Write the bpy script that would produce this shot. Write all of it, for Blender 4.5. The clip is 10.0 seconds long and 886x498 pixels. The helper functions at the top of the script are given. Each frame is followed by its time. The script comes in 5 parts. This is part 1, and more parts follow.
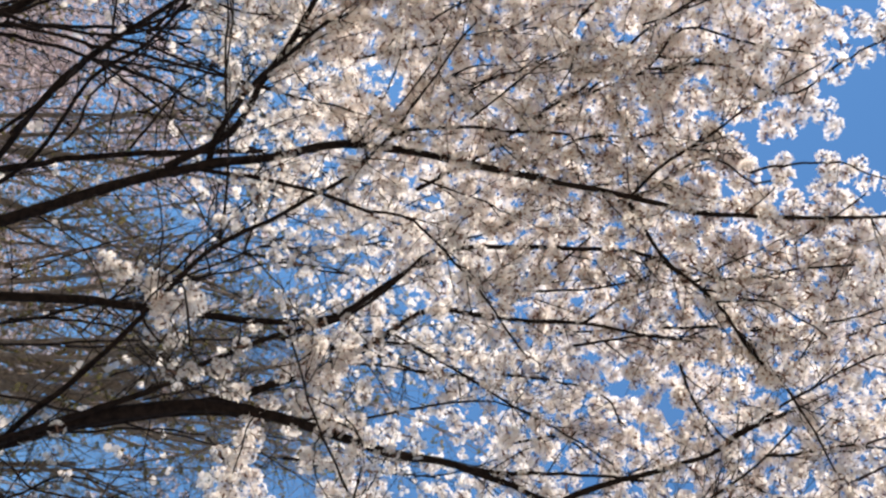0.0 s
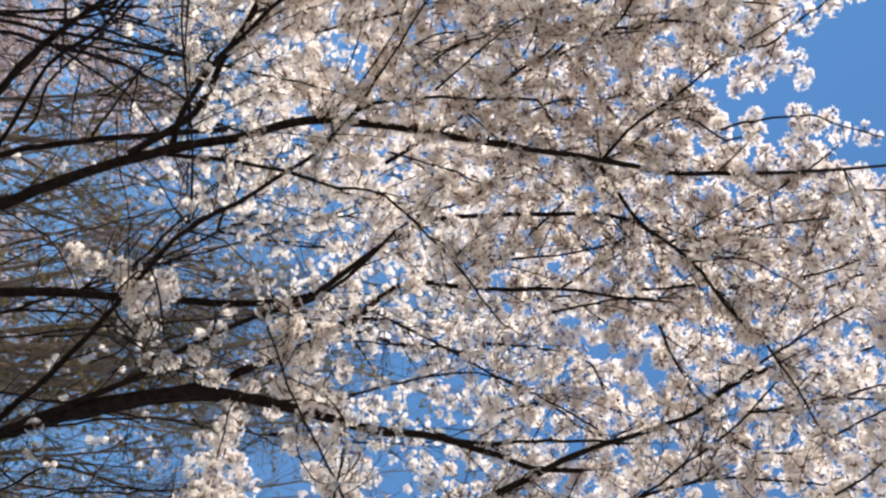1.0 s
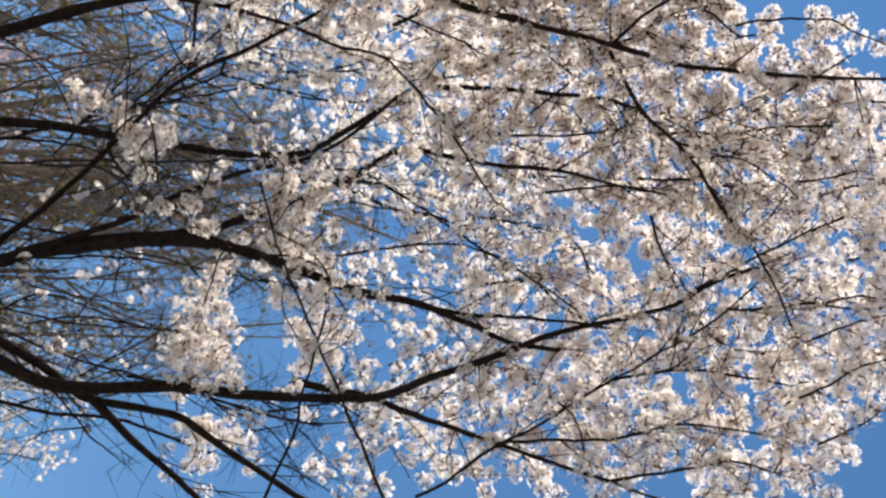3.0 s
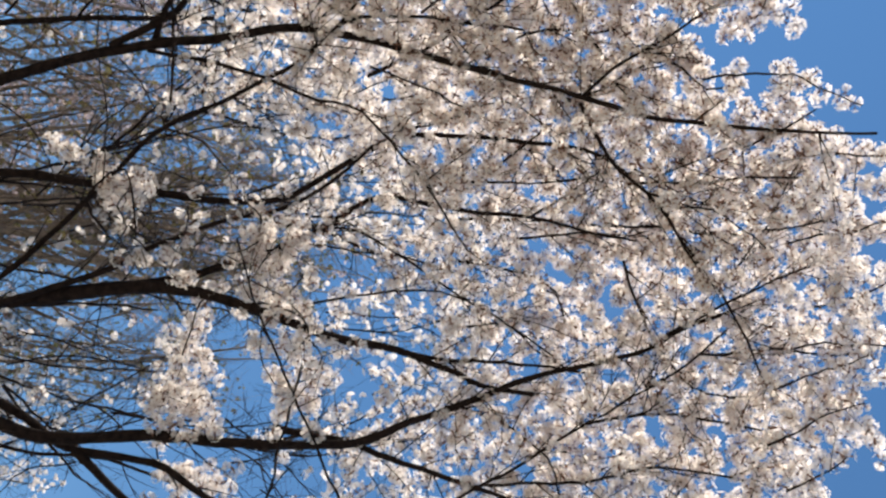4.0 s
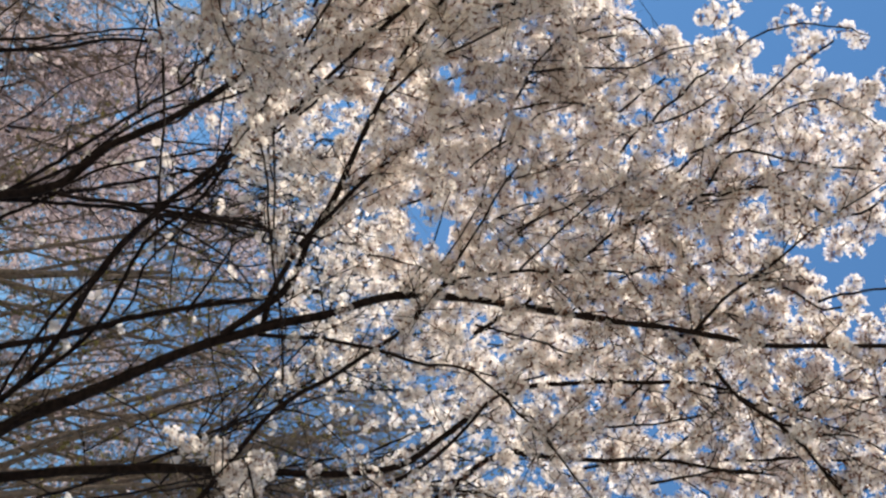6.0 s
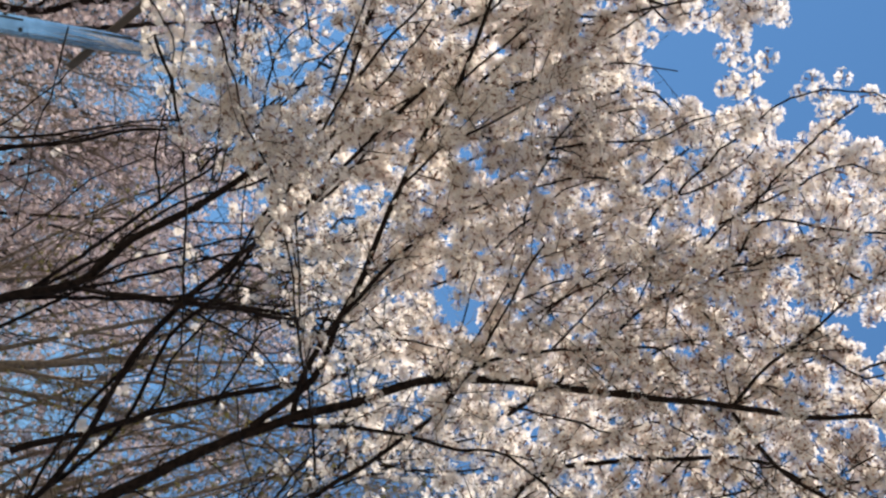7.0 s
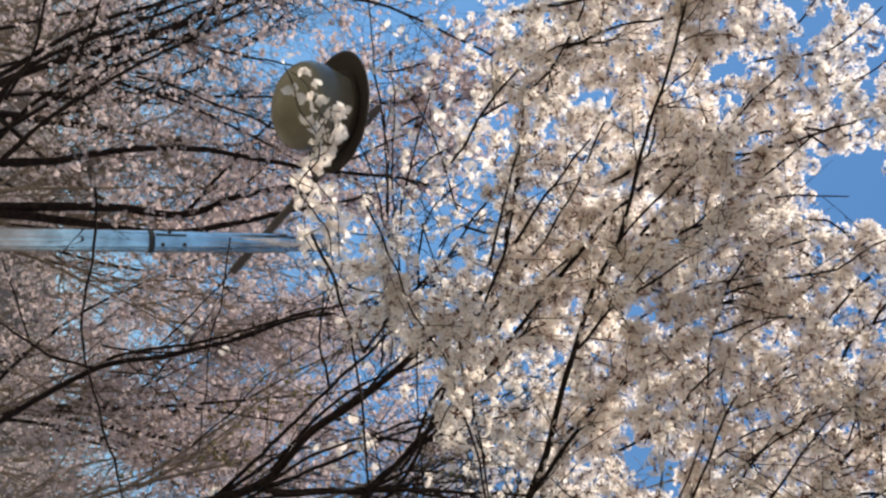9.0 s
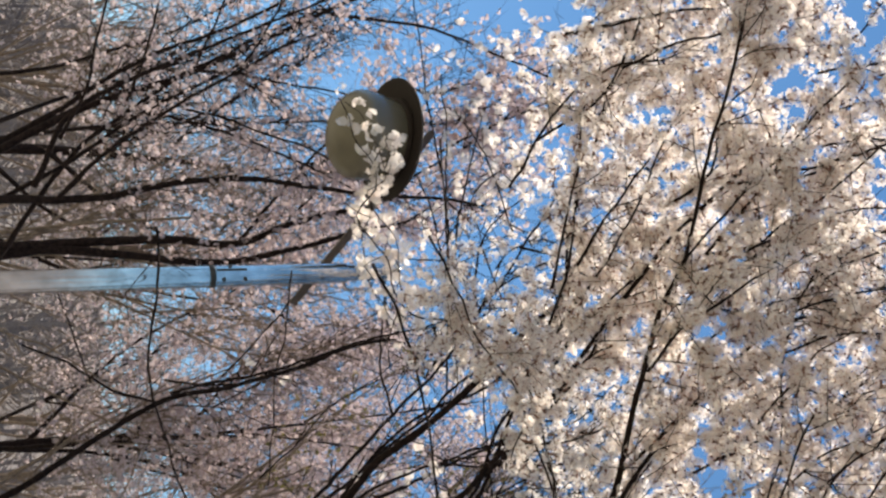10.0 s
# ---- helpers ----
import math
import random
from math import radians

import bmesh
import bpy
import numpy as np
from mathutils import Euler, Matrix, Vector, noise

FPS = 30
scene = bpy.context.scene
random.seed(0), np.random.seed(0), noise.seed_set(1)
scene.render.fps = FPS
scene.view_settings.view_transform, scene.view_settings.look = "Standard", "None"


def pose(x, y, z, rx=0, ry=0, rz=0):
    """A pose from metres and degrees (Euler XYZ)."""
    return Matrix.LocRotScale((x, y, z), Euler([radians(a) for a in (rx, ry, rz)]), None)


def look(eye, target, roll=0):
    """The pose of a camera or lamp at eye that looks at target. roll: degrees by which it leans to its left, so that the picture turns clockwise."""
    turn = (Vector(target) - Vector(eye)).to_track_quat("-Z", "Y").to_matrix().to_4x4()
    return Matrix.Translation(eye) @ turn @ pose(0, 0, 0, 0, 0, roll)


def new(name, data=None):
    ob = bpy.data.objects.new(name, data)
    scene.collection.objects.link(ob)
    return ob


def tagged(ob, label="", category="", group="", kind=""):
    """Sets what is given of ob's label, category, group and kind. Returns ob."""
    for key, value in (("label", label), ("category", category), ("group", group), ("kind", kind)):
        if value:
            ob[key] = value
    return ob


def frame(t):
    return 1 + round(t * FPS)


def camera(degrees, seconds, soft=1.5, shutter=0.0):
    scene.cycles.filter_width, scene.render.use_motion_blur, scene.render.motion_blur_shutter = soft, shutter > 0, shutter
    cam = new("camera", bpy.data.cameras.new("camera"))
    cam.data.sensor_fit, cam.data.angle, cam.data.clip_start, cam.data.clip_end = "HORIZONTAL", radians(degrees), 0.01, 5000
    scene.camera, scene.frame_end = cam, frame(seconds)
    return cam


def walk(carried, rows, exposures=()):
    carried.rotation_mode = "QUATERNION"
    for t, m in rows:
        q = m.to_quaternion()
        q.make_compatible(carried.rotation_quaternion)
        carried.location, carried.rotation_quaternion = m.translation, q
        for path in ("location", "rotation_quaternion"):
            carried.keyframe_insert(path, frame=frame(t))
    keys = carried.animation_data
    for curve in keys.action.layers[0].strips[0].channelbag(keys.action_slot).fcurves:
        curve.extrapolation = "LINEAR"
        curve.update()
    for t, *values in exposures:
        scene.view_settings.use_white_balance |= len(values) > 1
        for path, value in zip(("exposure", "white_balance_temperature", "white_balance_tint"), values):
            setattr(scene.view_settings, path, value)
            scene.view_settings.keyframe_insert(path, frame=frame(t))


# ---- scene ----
cam = camera(45.0, 10.0, soft=2.5)
PATH = [
    (0, (0.08, -0.012, 1.542), (-0.004, 1.496, 2.854), 100.09),
    (0.5, (0.061, -0.027, 1.573), (0.028, 1.443, 2.929), 96.32),
    (1, (0.0, 0.0, 1.6), (-0.003, 1.483, 2.942), 94.99),
    (1.5, (-0.001, 0.0, 1.589), (-0.045, 1.413, 3.005), 99.00),
    (2, (-0.001, 0.011, 1.624), (-0.015, 1.449, 3.014), 99.76),
    (2.5, (-0.011, -0.029, 1.598), (0.137, 1.426, 2.963), 95.54),
    (2.7, (-0.021, -0.019, 1.613), (0.21, 1.45, 2.951), 93.89),
    (3.8, (-0.35, -0.057, 1.623), (-0.004, 1.342, 3.011), 90.76),
    (4, (-0.334, -0.076, 1.626), (-0.05, 1.364, 2.984), 92.23),
    (4.5, (-0.364, -0.073, 1.647), (-0.241, 1.434, 2.957), 94.13),
    (5, (-0.386, -0.026, 1.653), (-0.386, 1.532, 2.907), 95.87),
    (5.2, (-0.388, -0.007, 1.661), (-0.421, 1.579, 2.879), 96.61),
    (6.3, (-0.509, -0.015, 1.659), (-0.633, 1.601, 2.83), 94.36),
    (6.5, (-0.515, 0.004, 1.66), (-0.666, 1.62, 2.828), 94.48),
    (7, (-0.583, 0.043, 1.653), (-0.787, 1.672, 2.795), 94.58),
    (7.5, (-0.683, 0.029, 1.682), (-0.918, 1.689, 2.773), 91.73),
    (8, (-0.738, 0.019, 1.673), (-1.008, 1.706, 2.713), 90.76),
    (8.5, (-0.738, 0.095, 1.647), (-1.087, 1.816, 2.604), 91.18),
    (9, (-0.773, 0.151, 1.576), (-1.224, 1.873, 2.489), 90.80),
    (9.5, (-0.822, 0.158, 1.547), (-1.299, 1.889, 2.427), 91.14),
    (10, (-0.852, 0.193, 1.504), (-1.332, 1.941, 2.35), 88.94),
]
walk(cam, [(t, look(eye, target, roll)) for t, eye, target, roll in PATH], [(0.0, 1.04, 6800, 5), (3.0, 0.98, 6850, 4), (5.5, 0.92, 6950, 4), (8.2, 0.86, 7000, 4), (10.0, 1.02, 7200, 4)])

# ---- daylight ----
SUN = Vector((-0.34, 0.24, 0.91)).normalized()
world = bpy.data.worlds.new("sky")
scene.world = world
world.use_nodes = True
wn = world.node_tree
sky = wn.nodes.new("ShaderNodeTexSky")
sky.sky_type, sky.sun_disc = "NISHITA", False
sky.sun_elevation = math.asin(SUN.z)
sky.sun_rotation = math.atan2(SUN.x, SUN.y)
sky.air_density, sky.dust_density, sky.ozone_density = 1.0, 0.0, 3.0
deep = wn.nodes.new("ShaderNodeHueSaturation")
deep.inputs["Saturation"].default_value = 1.17
wn.links.new(sky.outputs[0], deep.inputs["Color"])
wn.links.new(deep.outputs[0], wn.nodes["Background"].inputs[0])
wn.nodes["Background"].inputs[1].default_value = 0.08
sun = new("sun", bpy.data.lights.new("sun", "SUN"))
sun.data.energy, sun.data.angle, sun.data.color = 4.2, radians(0.5), (1.0, 0.905, 0.83)
sun.matrix_world = look(SUN * 50, (0, 0, 0))


# ---- materials ----
def material(name):
    m = bpy.data.materials.new(name)
    m.use_nodes = True
    return m, m.node_tree.nodes, m.node_tree.links, m.node_tree.nodes["Principled BSDF"]


def noise_tex(n, l, scale, detail=4.0, stretch=None):
    tc = n.new("ShaderNodeTexCoord")
    tex = n.new("ShaderNodeTexNoise")
    tex.inputs["Scale"].default_value, tex.inputs["Detail"].default_value = scale, detail
    if stretch:
        mp = n.new("ShaderNodeMapping")
        mp.inputs["Scale"].default_value = stretch
        l.new(tc.outputs["Object"], mp.inputs[0])
        l.new(mp.outputs[0], tex.inputs["Vector"])
    else:
        l.new(tc.outputs["Object"], tex.inputs["Vector"])
    return tex.outputs["Fac"]


def ramp(n, l, fac, *stops):
    r = n.new("ShaderNodeValToRGB")
    while len(r.color_ramp.elements) < len(stops):
        r.color_ramp.elements.new(0.5)
    for e, (at, c) in zip(r.color_ramp.elements, stops):
        e.position, e.color = at, (*c, 1)
    l.new(fac, r.inputs[0])
    return r.outputs[0]


def bark(name, dark, light, rough=0.8):
    m, n, l, p = material(name)
    l.new(ramp(n, l, noise_tex(n, l, 38, 6), (0.3, dark), (0.7, light)), p.inputs["Base Color"])
    p.inputs["Roughness"].default_value, p.inputs["Specular IOR Level"].default_value = rough, 0.12
    b = n.new("ShaderNodeBump")
    b.inputs["Strength"].default_value, b.inputs["Distance"].default_value = 0.6, 0.006
    l.new(noise_tex(n, l, 90, 5, (1, 1, 2.5)), b.inputs["Height"])
    l.new(b.outputs[0], p.inputs["Normal"])
    return m


def petal(name, pale, deep, through_share=0.55, sheer=0.36):
    """Thin petals: part of the light is thrown back, part comes through, spread or straight."""
    m, n, l, p = material(name)
    n.remove(p)
    geo = n.new("ShaderNodeNewGeometry")
    col = ramp(n, l, geo.outputs["Random Per Island"], (0.0, deep), (0.45, pale), (1.0, pale))
    dif, tra, mix = n.new("ShaderNodeBsdfDiffuse"), n.new("ShaderNodeBsdfTranslucent"), n.new("ShaderNodeMixShader")
    l.new(col, dif.inputs[0])
    l.new(col, tra.inputs[0])
    mix.inputs[0].default_value = through_share
    l.new(dif.outputs[0], mix.inputs[1])
    l.new(tra.outputs[0], mix.inputs[2])
    clear, thin = n.new("ShaderNodeBsdfTransparent"), n.new("ShaderNodeMixShader")
    thin.inputs[0].default_value = sheer
    l.new(mix.outputs[0], thin.inputs[1])
    l.new(clear.outputs[0], thin.inputs[2])
    l.new(thin.outputs[0], n["Material Output"].inputs[0])
    return m


def plain(name, colour, rough=0.6, metal=0.0, spread=0.15, scale=60.0):
    m, n, l, p = material(name)
    lo, hi = [c * (1 - spread) for c in colour], [min(1, c * (1 + spread)) for c in colour]
    l.new(ramp(n, l, noise_tex(n, l, scale, 4), (0.3, lo), (0.7, hi)), p.inputs["Base Color"])
    p.inputs["Roughness"].default_value, p.inputs["Metallic"].default_value = rough, metal
    return m


BARK = bark("cherry bark", (0.006, 0.004, 0.004), (0.026, 0.016, 0.014), 0.9)
BARK_FAR = bark("cherry bark brown", (0.009, 0.006, 0.006), (0.034, 0.022, 0.020), 0.9)
BARK_GREY = bark("grey bark", (0.14, 0.106, 0.082), (0.31, 0.238, 0.185), 0.9)
# bark of the far wood, with the haze of distance mixed into its colour
BARK_HAZED = bark("far bark paled by haze", (0.15, 0.128, 0.125), (0.31, 0.265, 0.255), 0.9)
PETAL = petal("white petals", (0.95, 0.90, 0.865), (0.92, 0.83, 0.79), 0.67)
PETAL_PINK = petal("pink petals", (0.68, 0.585, 0.595), (0.58, 0.475, 0.495), 0.62, 0.24)
EYE = plain("flower centre", (0.50, 0.31, 0.22), 0.7)
CALYX = plain("calyx", (0.17, 0.085, 0.06), 0.8)
BUD = petal("young leaves", (0.27, 0.24, 0.09), (0.18, 0.13, 0.06), 0.3)
STEEL = plain("galvanised steel", (0.58, 0.58, 0.59), 0.13, 1.0, 0.22, 14)
STEEL_DARK = plain("bolt hole", (0.03, 0.03, 0.03), 0.6)
PAINT_BROWN = plain("dark brown paint", (0.016, 0.009, 0.007), 0.8, 0.0, 0.12, 30)
PAINT_ARM = plain("weathered brown paint", (0.075, 0.055, 0.045), 0.5, 0.0, 0.2, 30)
SMOKE = plain("smoky olive plastic", (0.135, 0.117, 0.086), 0.26, 0.0, 0.12, 6)


# ---- mesh helpers ----
def link_mesh(name, verts, loops, starts, totals, mats, materials, parent=None, label="", smooth=False):
    """A mesh from flat arrays: loops, and the start, count and material of each face."""
    me = bpy.data.meshes.new(name)
    me.vertices.add(len(verts))
    me.vertices.foreach_set("co", np.asarray(verts, np.float32).ravel())
    me.loops.add(len(loops))
    me.loops.foreach_set("vertex_index", np.asarray(loops, np.int32))
    me.polygons.add(len(starts))
    me.polygons.foreach_set("loop_start", np.asarray(starts, np.int32))
    me.polygons.foreach_set("loop_total", np.asarray(totals, np.int32))
    me.polygons.foreach_set("material_index", np.asarray(mats, np.int32))
    me.polygons.foreach_set("use_smooth", np.full(len(starts), smooth))
    for m in materials:
        me.materials.append(m)
    me.update(calc_edges=True)
    ob = new(name, me)
    if parent:
        ob.parent = parent
    return tagged(ob, label)


def tubes(paths, radii, sides):
    """Closed-ended tubes round paths (n, p, 3) with radii (n, p): verts, loops, starts, totals."""
    n, p, _ = paths.shape
    tan = np.gradient(paths, axis=1)
    tan /= np.linalg.norm(tan, axis=2, keepdims=True) + 1e-9
    ref = np.where(np.abs(tan[:, :1, 2:3]) < 0.8, np.array([[[0.1, 0.05, 1.0]]]), np.array([[[1.0, 0.2, 0.1]]]))
    u = np.cross(tan, np.broadcast_to(ref, tan.shape))
    u /= np.linalg.norm(u, axis=2, keepdims=True) + 1e-9
    v = np.cross(tan, u)
    a = np.arange(sides) * 2 * math.pi / sides
    ring = u[:, :, None] * np.cos(a)[None, None, :, None] + v[:, :, None] * np.sin(a)[None, None, :, None]
    verts = (paths[:, :, None] + ring * radii[:, :, None, None]).reshape(-1, 3)
    i, j = np.meshgrid(np.arange(p - 1), np.arange(sides), indexing="ij")
    k = (j + 1) % sides
    quad = np.stack([i * sides + j, i * sides + k, (i + 1) * sides + k, (i + 1) * sides + j], -1).reshape(-1, 4)
    loops = (quad[None] + (np.arange(n) * p * sides)[:, None, None]).ravel()
    f = len(quad) * n
    return verts, loops, np.arange(f) * 4, np.full(f, 4)


def part(name, bm, mat, parent=None, label="", smooth=False):
    me = bpy.data.meshes.new(name)
    for f in bm.faces:
        f.smooth = smooth
    bm.to_mesh(me)
    bm.free()
    me.materials.append(mat)
    ob = new(name, me)
    if parent:
        ob.parent = parent
    return tagged(ob, label)


def thing(name, at, label, category, group="", kind=""):
    ob = new(name)
    ob.location = at
    ob.empty_display_size = 0.1
    bpy.context.view_layer.update()
    return tagged(ob, label, category, group, kind)


def spline(points, step):
    """A smooth way through the points (Catmull-Rom), and how far along each place lies (0 to 1)."""
    p = np.array(points, float)
    p = np.vstack([2 * p[0] - p[1], p, 2 * p[-1] - p[-2]])
    out = []
    for a, b, c, d in zip(p, p[1:], p[2:], p[3:]):
        n = max(1, int(np.linalg.norm(c - b) / step))
        t = (np.arange(n) / n)[:, None]
        out.append(0.5 * (2 * b + (c - a) * t + (2 * a - 5 * b + 4 * c - d) * t**2 + (3 * b - a - 3 * c + d) * t**3))
    out = np.vstack(out + [p[-2:-1]])
    far = np.r_[0, np.cumsum(np.linalg.norm(np.diff(out, axis=0), axis=1))]
    return out, far / far[-1], far[-1]


# ---- blossom ----
def flower_cluster(rng, flowers, fine):
    """One umbel of cherry flowers: petals, centres and calyces as faces with a material each."""
    verts, faces, mats = [], [], []
    for n in range(flowers):
        # spread over a ball by the golden angle
        z = 1 - 2 * (n + 0.5) / flowers
        a = 2.4 * n + rng.uniform(0, 0.8)
        s = math.sqrt(1 - z * z)
        out = Vector((s * math.cos(a), s * math.sin(a), z)) + Vector(rng.normal(0, 0.25, 3))
        out.normalize()
        turn = out.to_track_quat("Z", "Y").to_matrix() @ Matrix.Rotation(rng.uniform(0, 1.25), 3, "Z")
        at, r = out * rng.uniform(0.018, 0.032), rng.uniform(0.0165, 0.0205)
        cup = rng.uniform(0.12, 0.5)
        for k in range(5):
            spin = turn @ Matrix.Rotation(k * 2 * math.pi / 5 + rng.uniform(-0.1, 0.1), 3, "Z")
            shape = ((0.10, 0, 0), (0.58, -0.36, 0.55), (1.0, -0.20, 0.9), (1.0, 0.20, 0.9), (0.58, 0.36, 0.55)) if fine else ((0.05, 0, 0), (0.65, -0.4, 0.6), (1.0, 0, 0.9), (0.65, 0.4, 0.6))
            i = len(verts)
            for x, y, h in shape:
                verts.append(at + spin @ Vector((x * r, y * r, h * cup * r + (rng.uniform(-0.08, 0.08) * r if h else 0))))
            if fine:
                faces += [(i, i + 1, i + 4), (i + 1, i + 2, i + 3, i + 4)]
                mats += [0, 0]
            else:
                faces.append((i, i + 1, i + 2, i + 3))
                mats.append(0)
        i = len(verts)
        if fine:
            for k in range(4):
                verts.append(at + turn @ Vector((0.22 * r * math.cos(k * 1.57), 0.22 * r * math.sin(k * 1.57), 0.16 * r)))
            faces.append((i, i + 1, i + 2, i + 3))
            mats.append(1)
            i += 4
        else:
            for k in range(3):
                verts.append(at + turn @ Vector((0.2 * r * math.cos(k * 2.1), 0.2 * r * math.sin(k * 2.1), 0.16 * r)))
            faces.append((i, i + 1, i + 2))
            mats.append(1)
            i += 3
        for k in range(3):
            verts.append(at + turn @ Vector((0.23 * r * math.cos(k * 2.1), 0.23 * r * math.sin(k * 2.1), -0.1 * r)))
        verts.append(at * 0.15)
        faces += [(i, i + 3, i + 1), (i + 1, i + 3, i + 2), (i + 2, i + 3, i)] if fine else [(i, i + 3, i + 1)]
        mats += [2, 2, 2] if fine else [2]
    # the woody spur that bears the umbel, and a few closed buds and bud scales round it;
    # their dark dots also stand in for the shade in gaps between flowers
    lumps = [(Vector((0, 0, 0)), Vector((0, 0, 0.022)), 0.0055)]
    for _ in range(2 if fine else 1):
        d = Vector(rng.normal(0, 1, 3)).normalized()
        lumps.append((d * rng.uniform(0.02, 0.036), d * rng.uniform(0.006, 0.011), rng.uniform(0.0035, 0.006)))
    for at, along, r in lumps:
        side = along.orthogonal().normalized()
        over = along.normalized().cross(side)
        i = len(verts)
        verts += [at - along, at + side * r, at - side * 0.5 * r + over * 0.87 * r, at - side * 0.5 * r - over * 0.87 * r, at + along]
        for k in range(3):
            a, b = i + 1 + k, i + 1 + (k + 1) % 3
            faces += [(i, b, a), (a, b, i + 4)]
            mats += [2, 2]
    loops = [v for f in faces for v in f]
    totals = [len(f) for f in faces]
    return np.array(verts), np.array(loops), np.array(totals), np.array(mats)


rng_shape = np.random.default_rng(5)
FINE = [flower_cluster(rng_shape, k, True) for k in (6, 7, 8, 8)]
COARSE = [flower_cluster(rng_shape, k, False) for k in (6, 7, 8)]


def far_cluster(rng, flowers):
    """A far umbel: one cupped five-cornered face a flower."""
    verts, loops, totals = [], [], []
    for n in range(flowers):
        out = Vector(rng.normal(0, 1, 3)).normalized()
        turn = (out + Vector(rng.normal(0, 0.5, 3))).to_track_quat("Z", "Y").to_matrix()
        at, r = out * rng.uniform(0.016, 0.034), rng.uniform(0.015, 0.02)
        i = len(verts)
        for k in range(5):
            verts.append(at + turn @ Vector((r * math.cos(k * 1.257), r * math.sin(k * 1.257), rng.uniform(-0.3, 0.3) * r)))
        loops += list(range(i, i + 5))
        totals.append(5)
    return np.array(verts), np.array(loops), np.array(totals), np.zeros(flowers, int)


FAR = [far_cluster(rng_shape, k) for k in (5, 6, 7)]


def turns(rng, n):
    """n random turns."""
    q = rng.normal(size=(n, 4))
    q /= np.linalg.norm(q, axis=1, keepdims=True)
    w, x, y, z = q.T
    return np.stack([np.stack([1 - 2 * (y * y + z * z), 2 * (x * y - z * w), 2 * (x * z + y * w)], -1),
                     np.stack([2 * (x * y + z * w), 1 - 2 * (x * x + z * z), 2 * (y * z - x * w)], -1),
                     np.stack([2 * (x * z - y * w), 2 * (y * z + x * w), 1 - 2 * (x * x + y * y)], -1)], 1)


def blossom_mesh(name, places, sizes, rng, shapes, mats, parent):
    """All given clusters in one mesh."""
    verts, loops, totals, mat, base = [], [], [], [], 0
    kind = rng.integers(0, len(shapes), len(places))
    for k, (v, lo, to, ma) in enumerate(shapes):
        at, size = places[kind == k], sizes[kind == k]
        if not len(at):
            continue
        w = np.einsum("nij,vj->nvi", turns(rng, len(at)), v) * size[:, None, None] + at[:, None]
        verts.append(w.reshape(-1, 3))
        loops.append((lo[None] + base + (np.arange(len(at)) * len(v))[:, None]).ravel())
        totals.append(np.tile(to, len(at)))
        mat.append(np.tile(ma, len(at)))
        base += len(at) * len(v)
    totals = np.concatenate(totals)
    starts = np.r_[0, np.cumsum(totals)[:-1]]
    ob = link_mesh(name, np.vstack(verts), np.concatenate(loops), starts, totals, np.concatenate(mat), mats, parent)
    return tagged(ob, kind="stuff")


# ---- trees ----
# how high the two near crowns reach (degrees over the lawn in front of them), bearing by bearing
BEARING = (-40, -36, -32, -14, -1, 3, 5, 8, 12, 17, 21, 22.5, 24, 26, 27, 29, 31, 33, 37, 60)
REACH = (59.5, 62, 65, 68, 66.5, 60.5, 55.5, 53, 57, 57.5, 53, 44.5, 43, 42.5, 43, 44.5, 44.5, 42, 41, 40)


def within_crown(at, spare):
    x, y, z = at[0] + 0.4, at[1], at[2] - 1.6
    rise = math.degrees(math.atan2(z, math.hypot(x, y)))
    return rise < np.interp(math.degrees(math.atan2(-x, y)), BEARING, REACH) + spare


class Tree:
    """A tree that grows limb by limb; finish() adds its twigs and blossom."""

    def __init__(self, name, label, category, at, mats, petals, seed, shapes=(), group="", size=1.0, petal_size=1.0):
        self.root = thing(name, at, label, category, group)
        self.base = np.array(at, float)
        self.mats, self.petals, self.shapes, self.size = mats, petals, shapes or COARSE, size
        self.rng = np.random.default_rng(seed)
        self.twigs, self.twig_radii, self.fl, self.fl_size, self.free = [], [], [], [], []
        self.bunched, self.shaped, self.petal_size, self.step, self.crowd = False, False, petal_size, 0.06, 6.4

    def tube(self, name, way, radii, sides, label=""):
        v, lo, st, to = tubes((way - self.base)[None], radii[None], sides)
        return link_mesh(name, v, lo, st, to, np.zeros(len(st)), [self.mats], self.root, label, True)

    def bloom(self, at, share):
        rng = self.rng
        if rng.random() < share and (not self.shaped or within_crown(at, 0.5)):
            # outer sprays and hanging shoots carry their umbels in thick bunches
            for k in range(1 if self.shaped or not self.bunched or share < 1.25 or rng.random() < 0.6 else 2):
                self.fl.append(at + AWAY * 0.11 + rng.normal(0, (0.036 if k else 0.014 if self.shaped else 0.026) * self.size, 3))
                self.fl_size.append(rng.uniform(0.8, 1.25) * self.petal_size)
                self.free.append(not self.shaped)


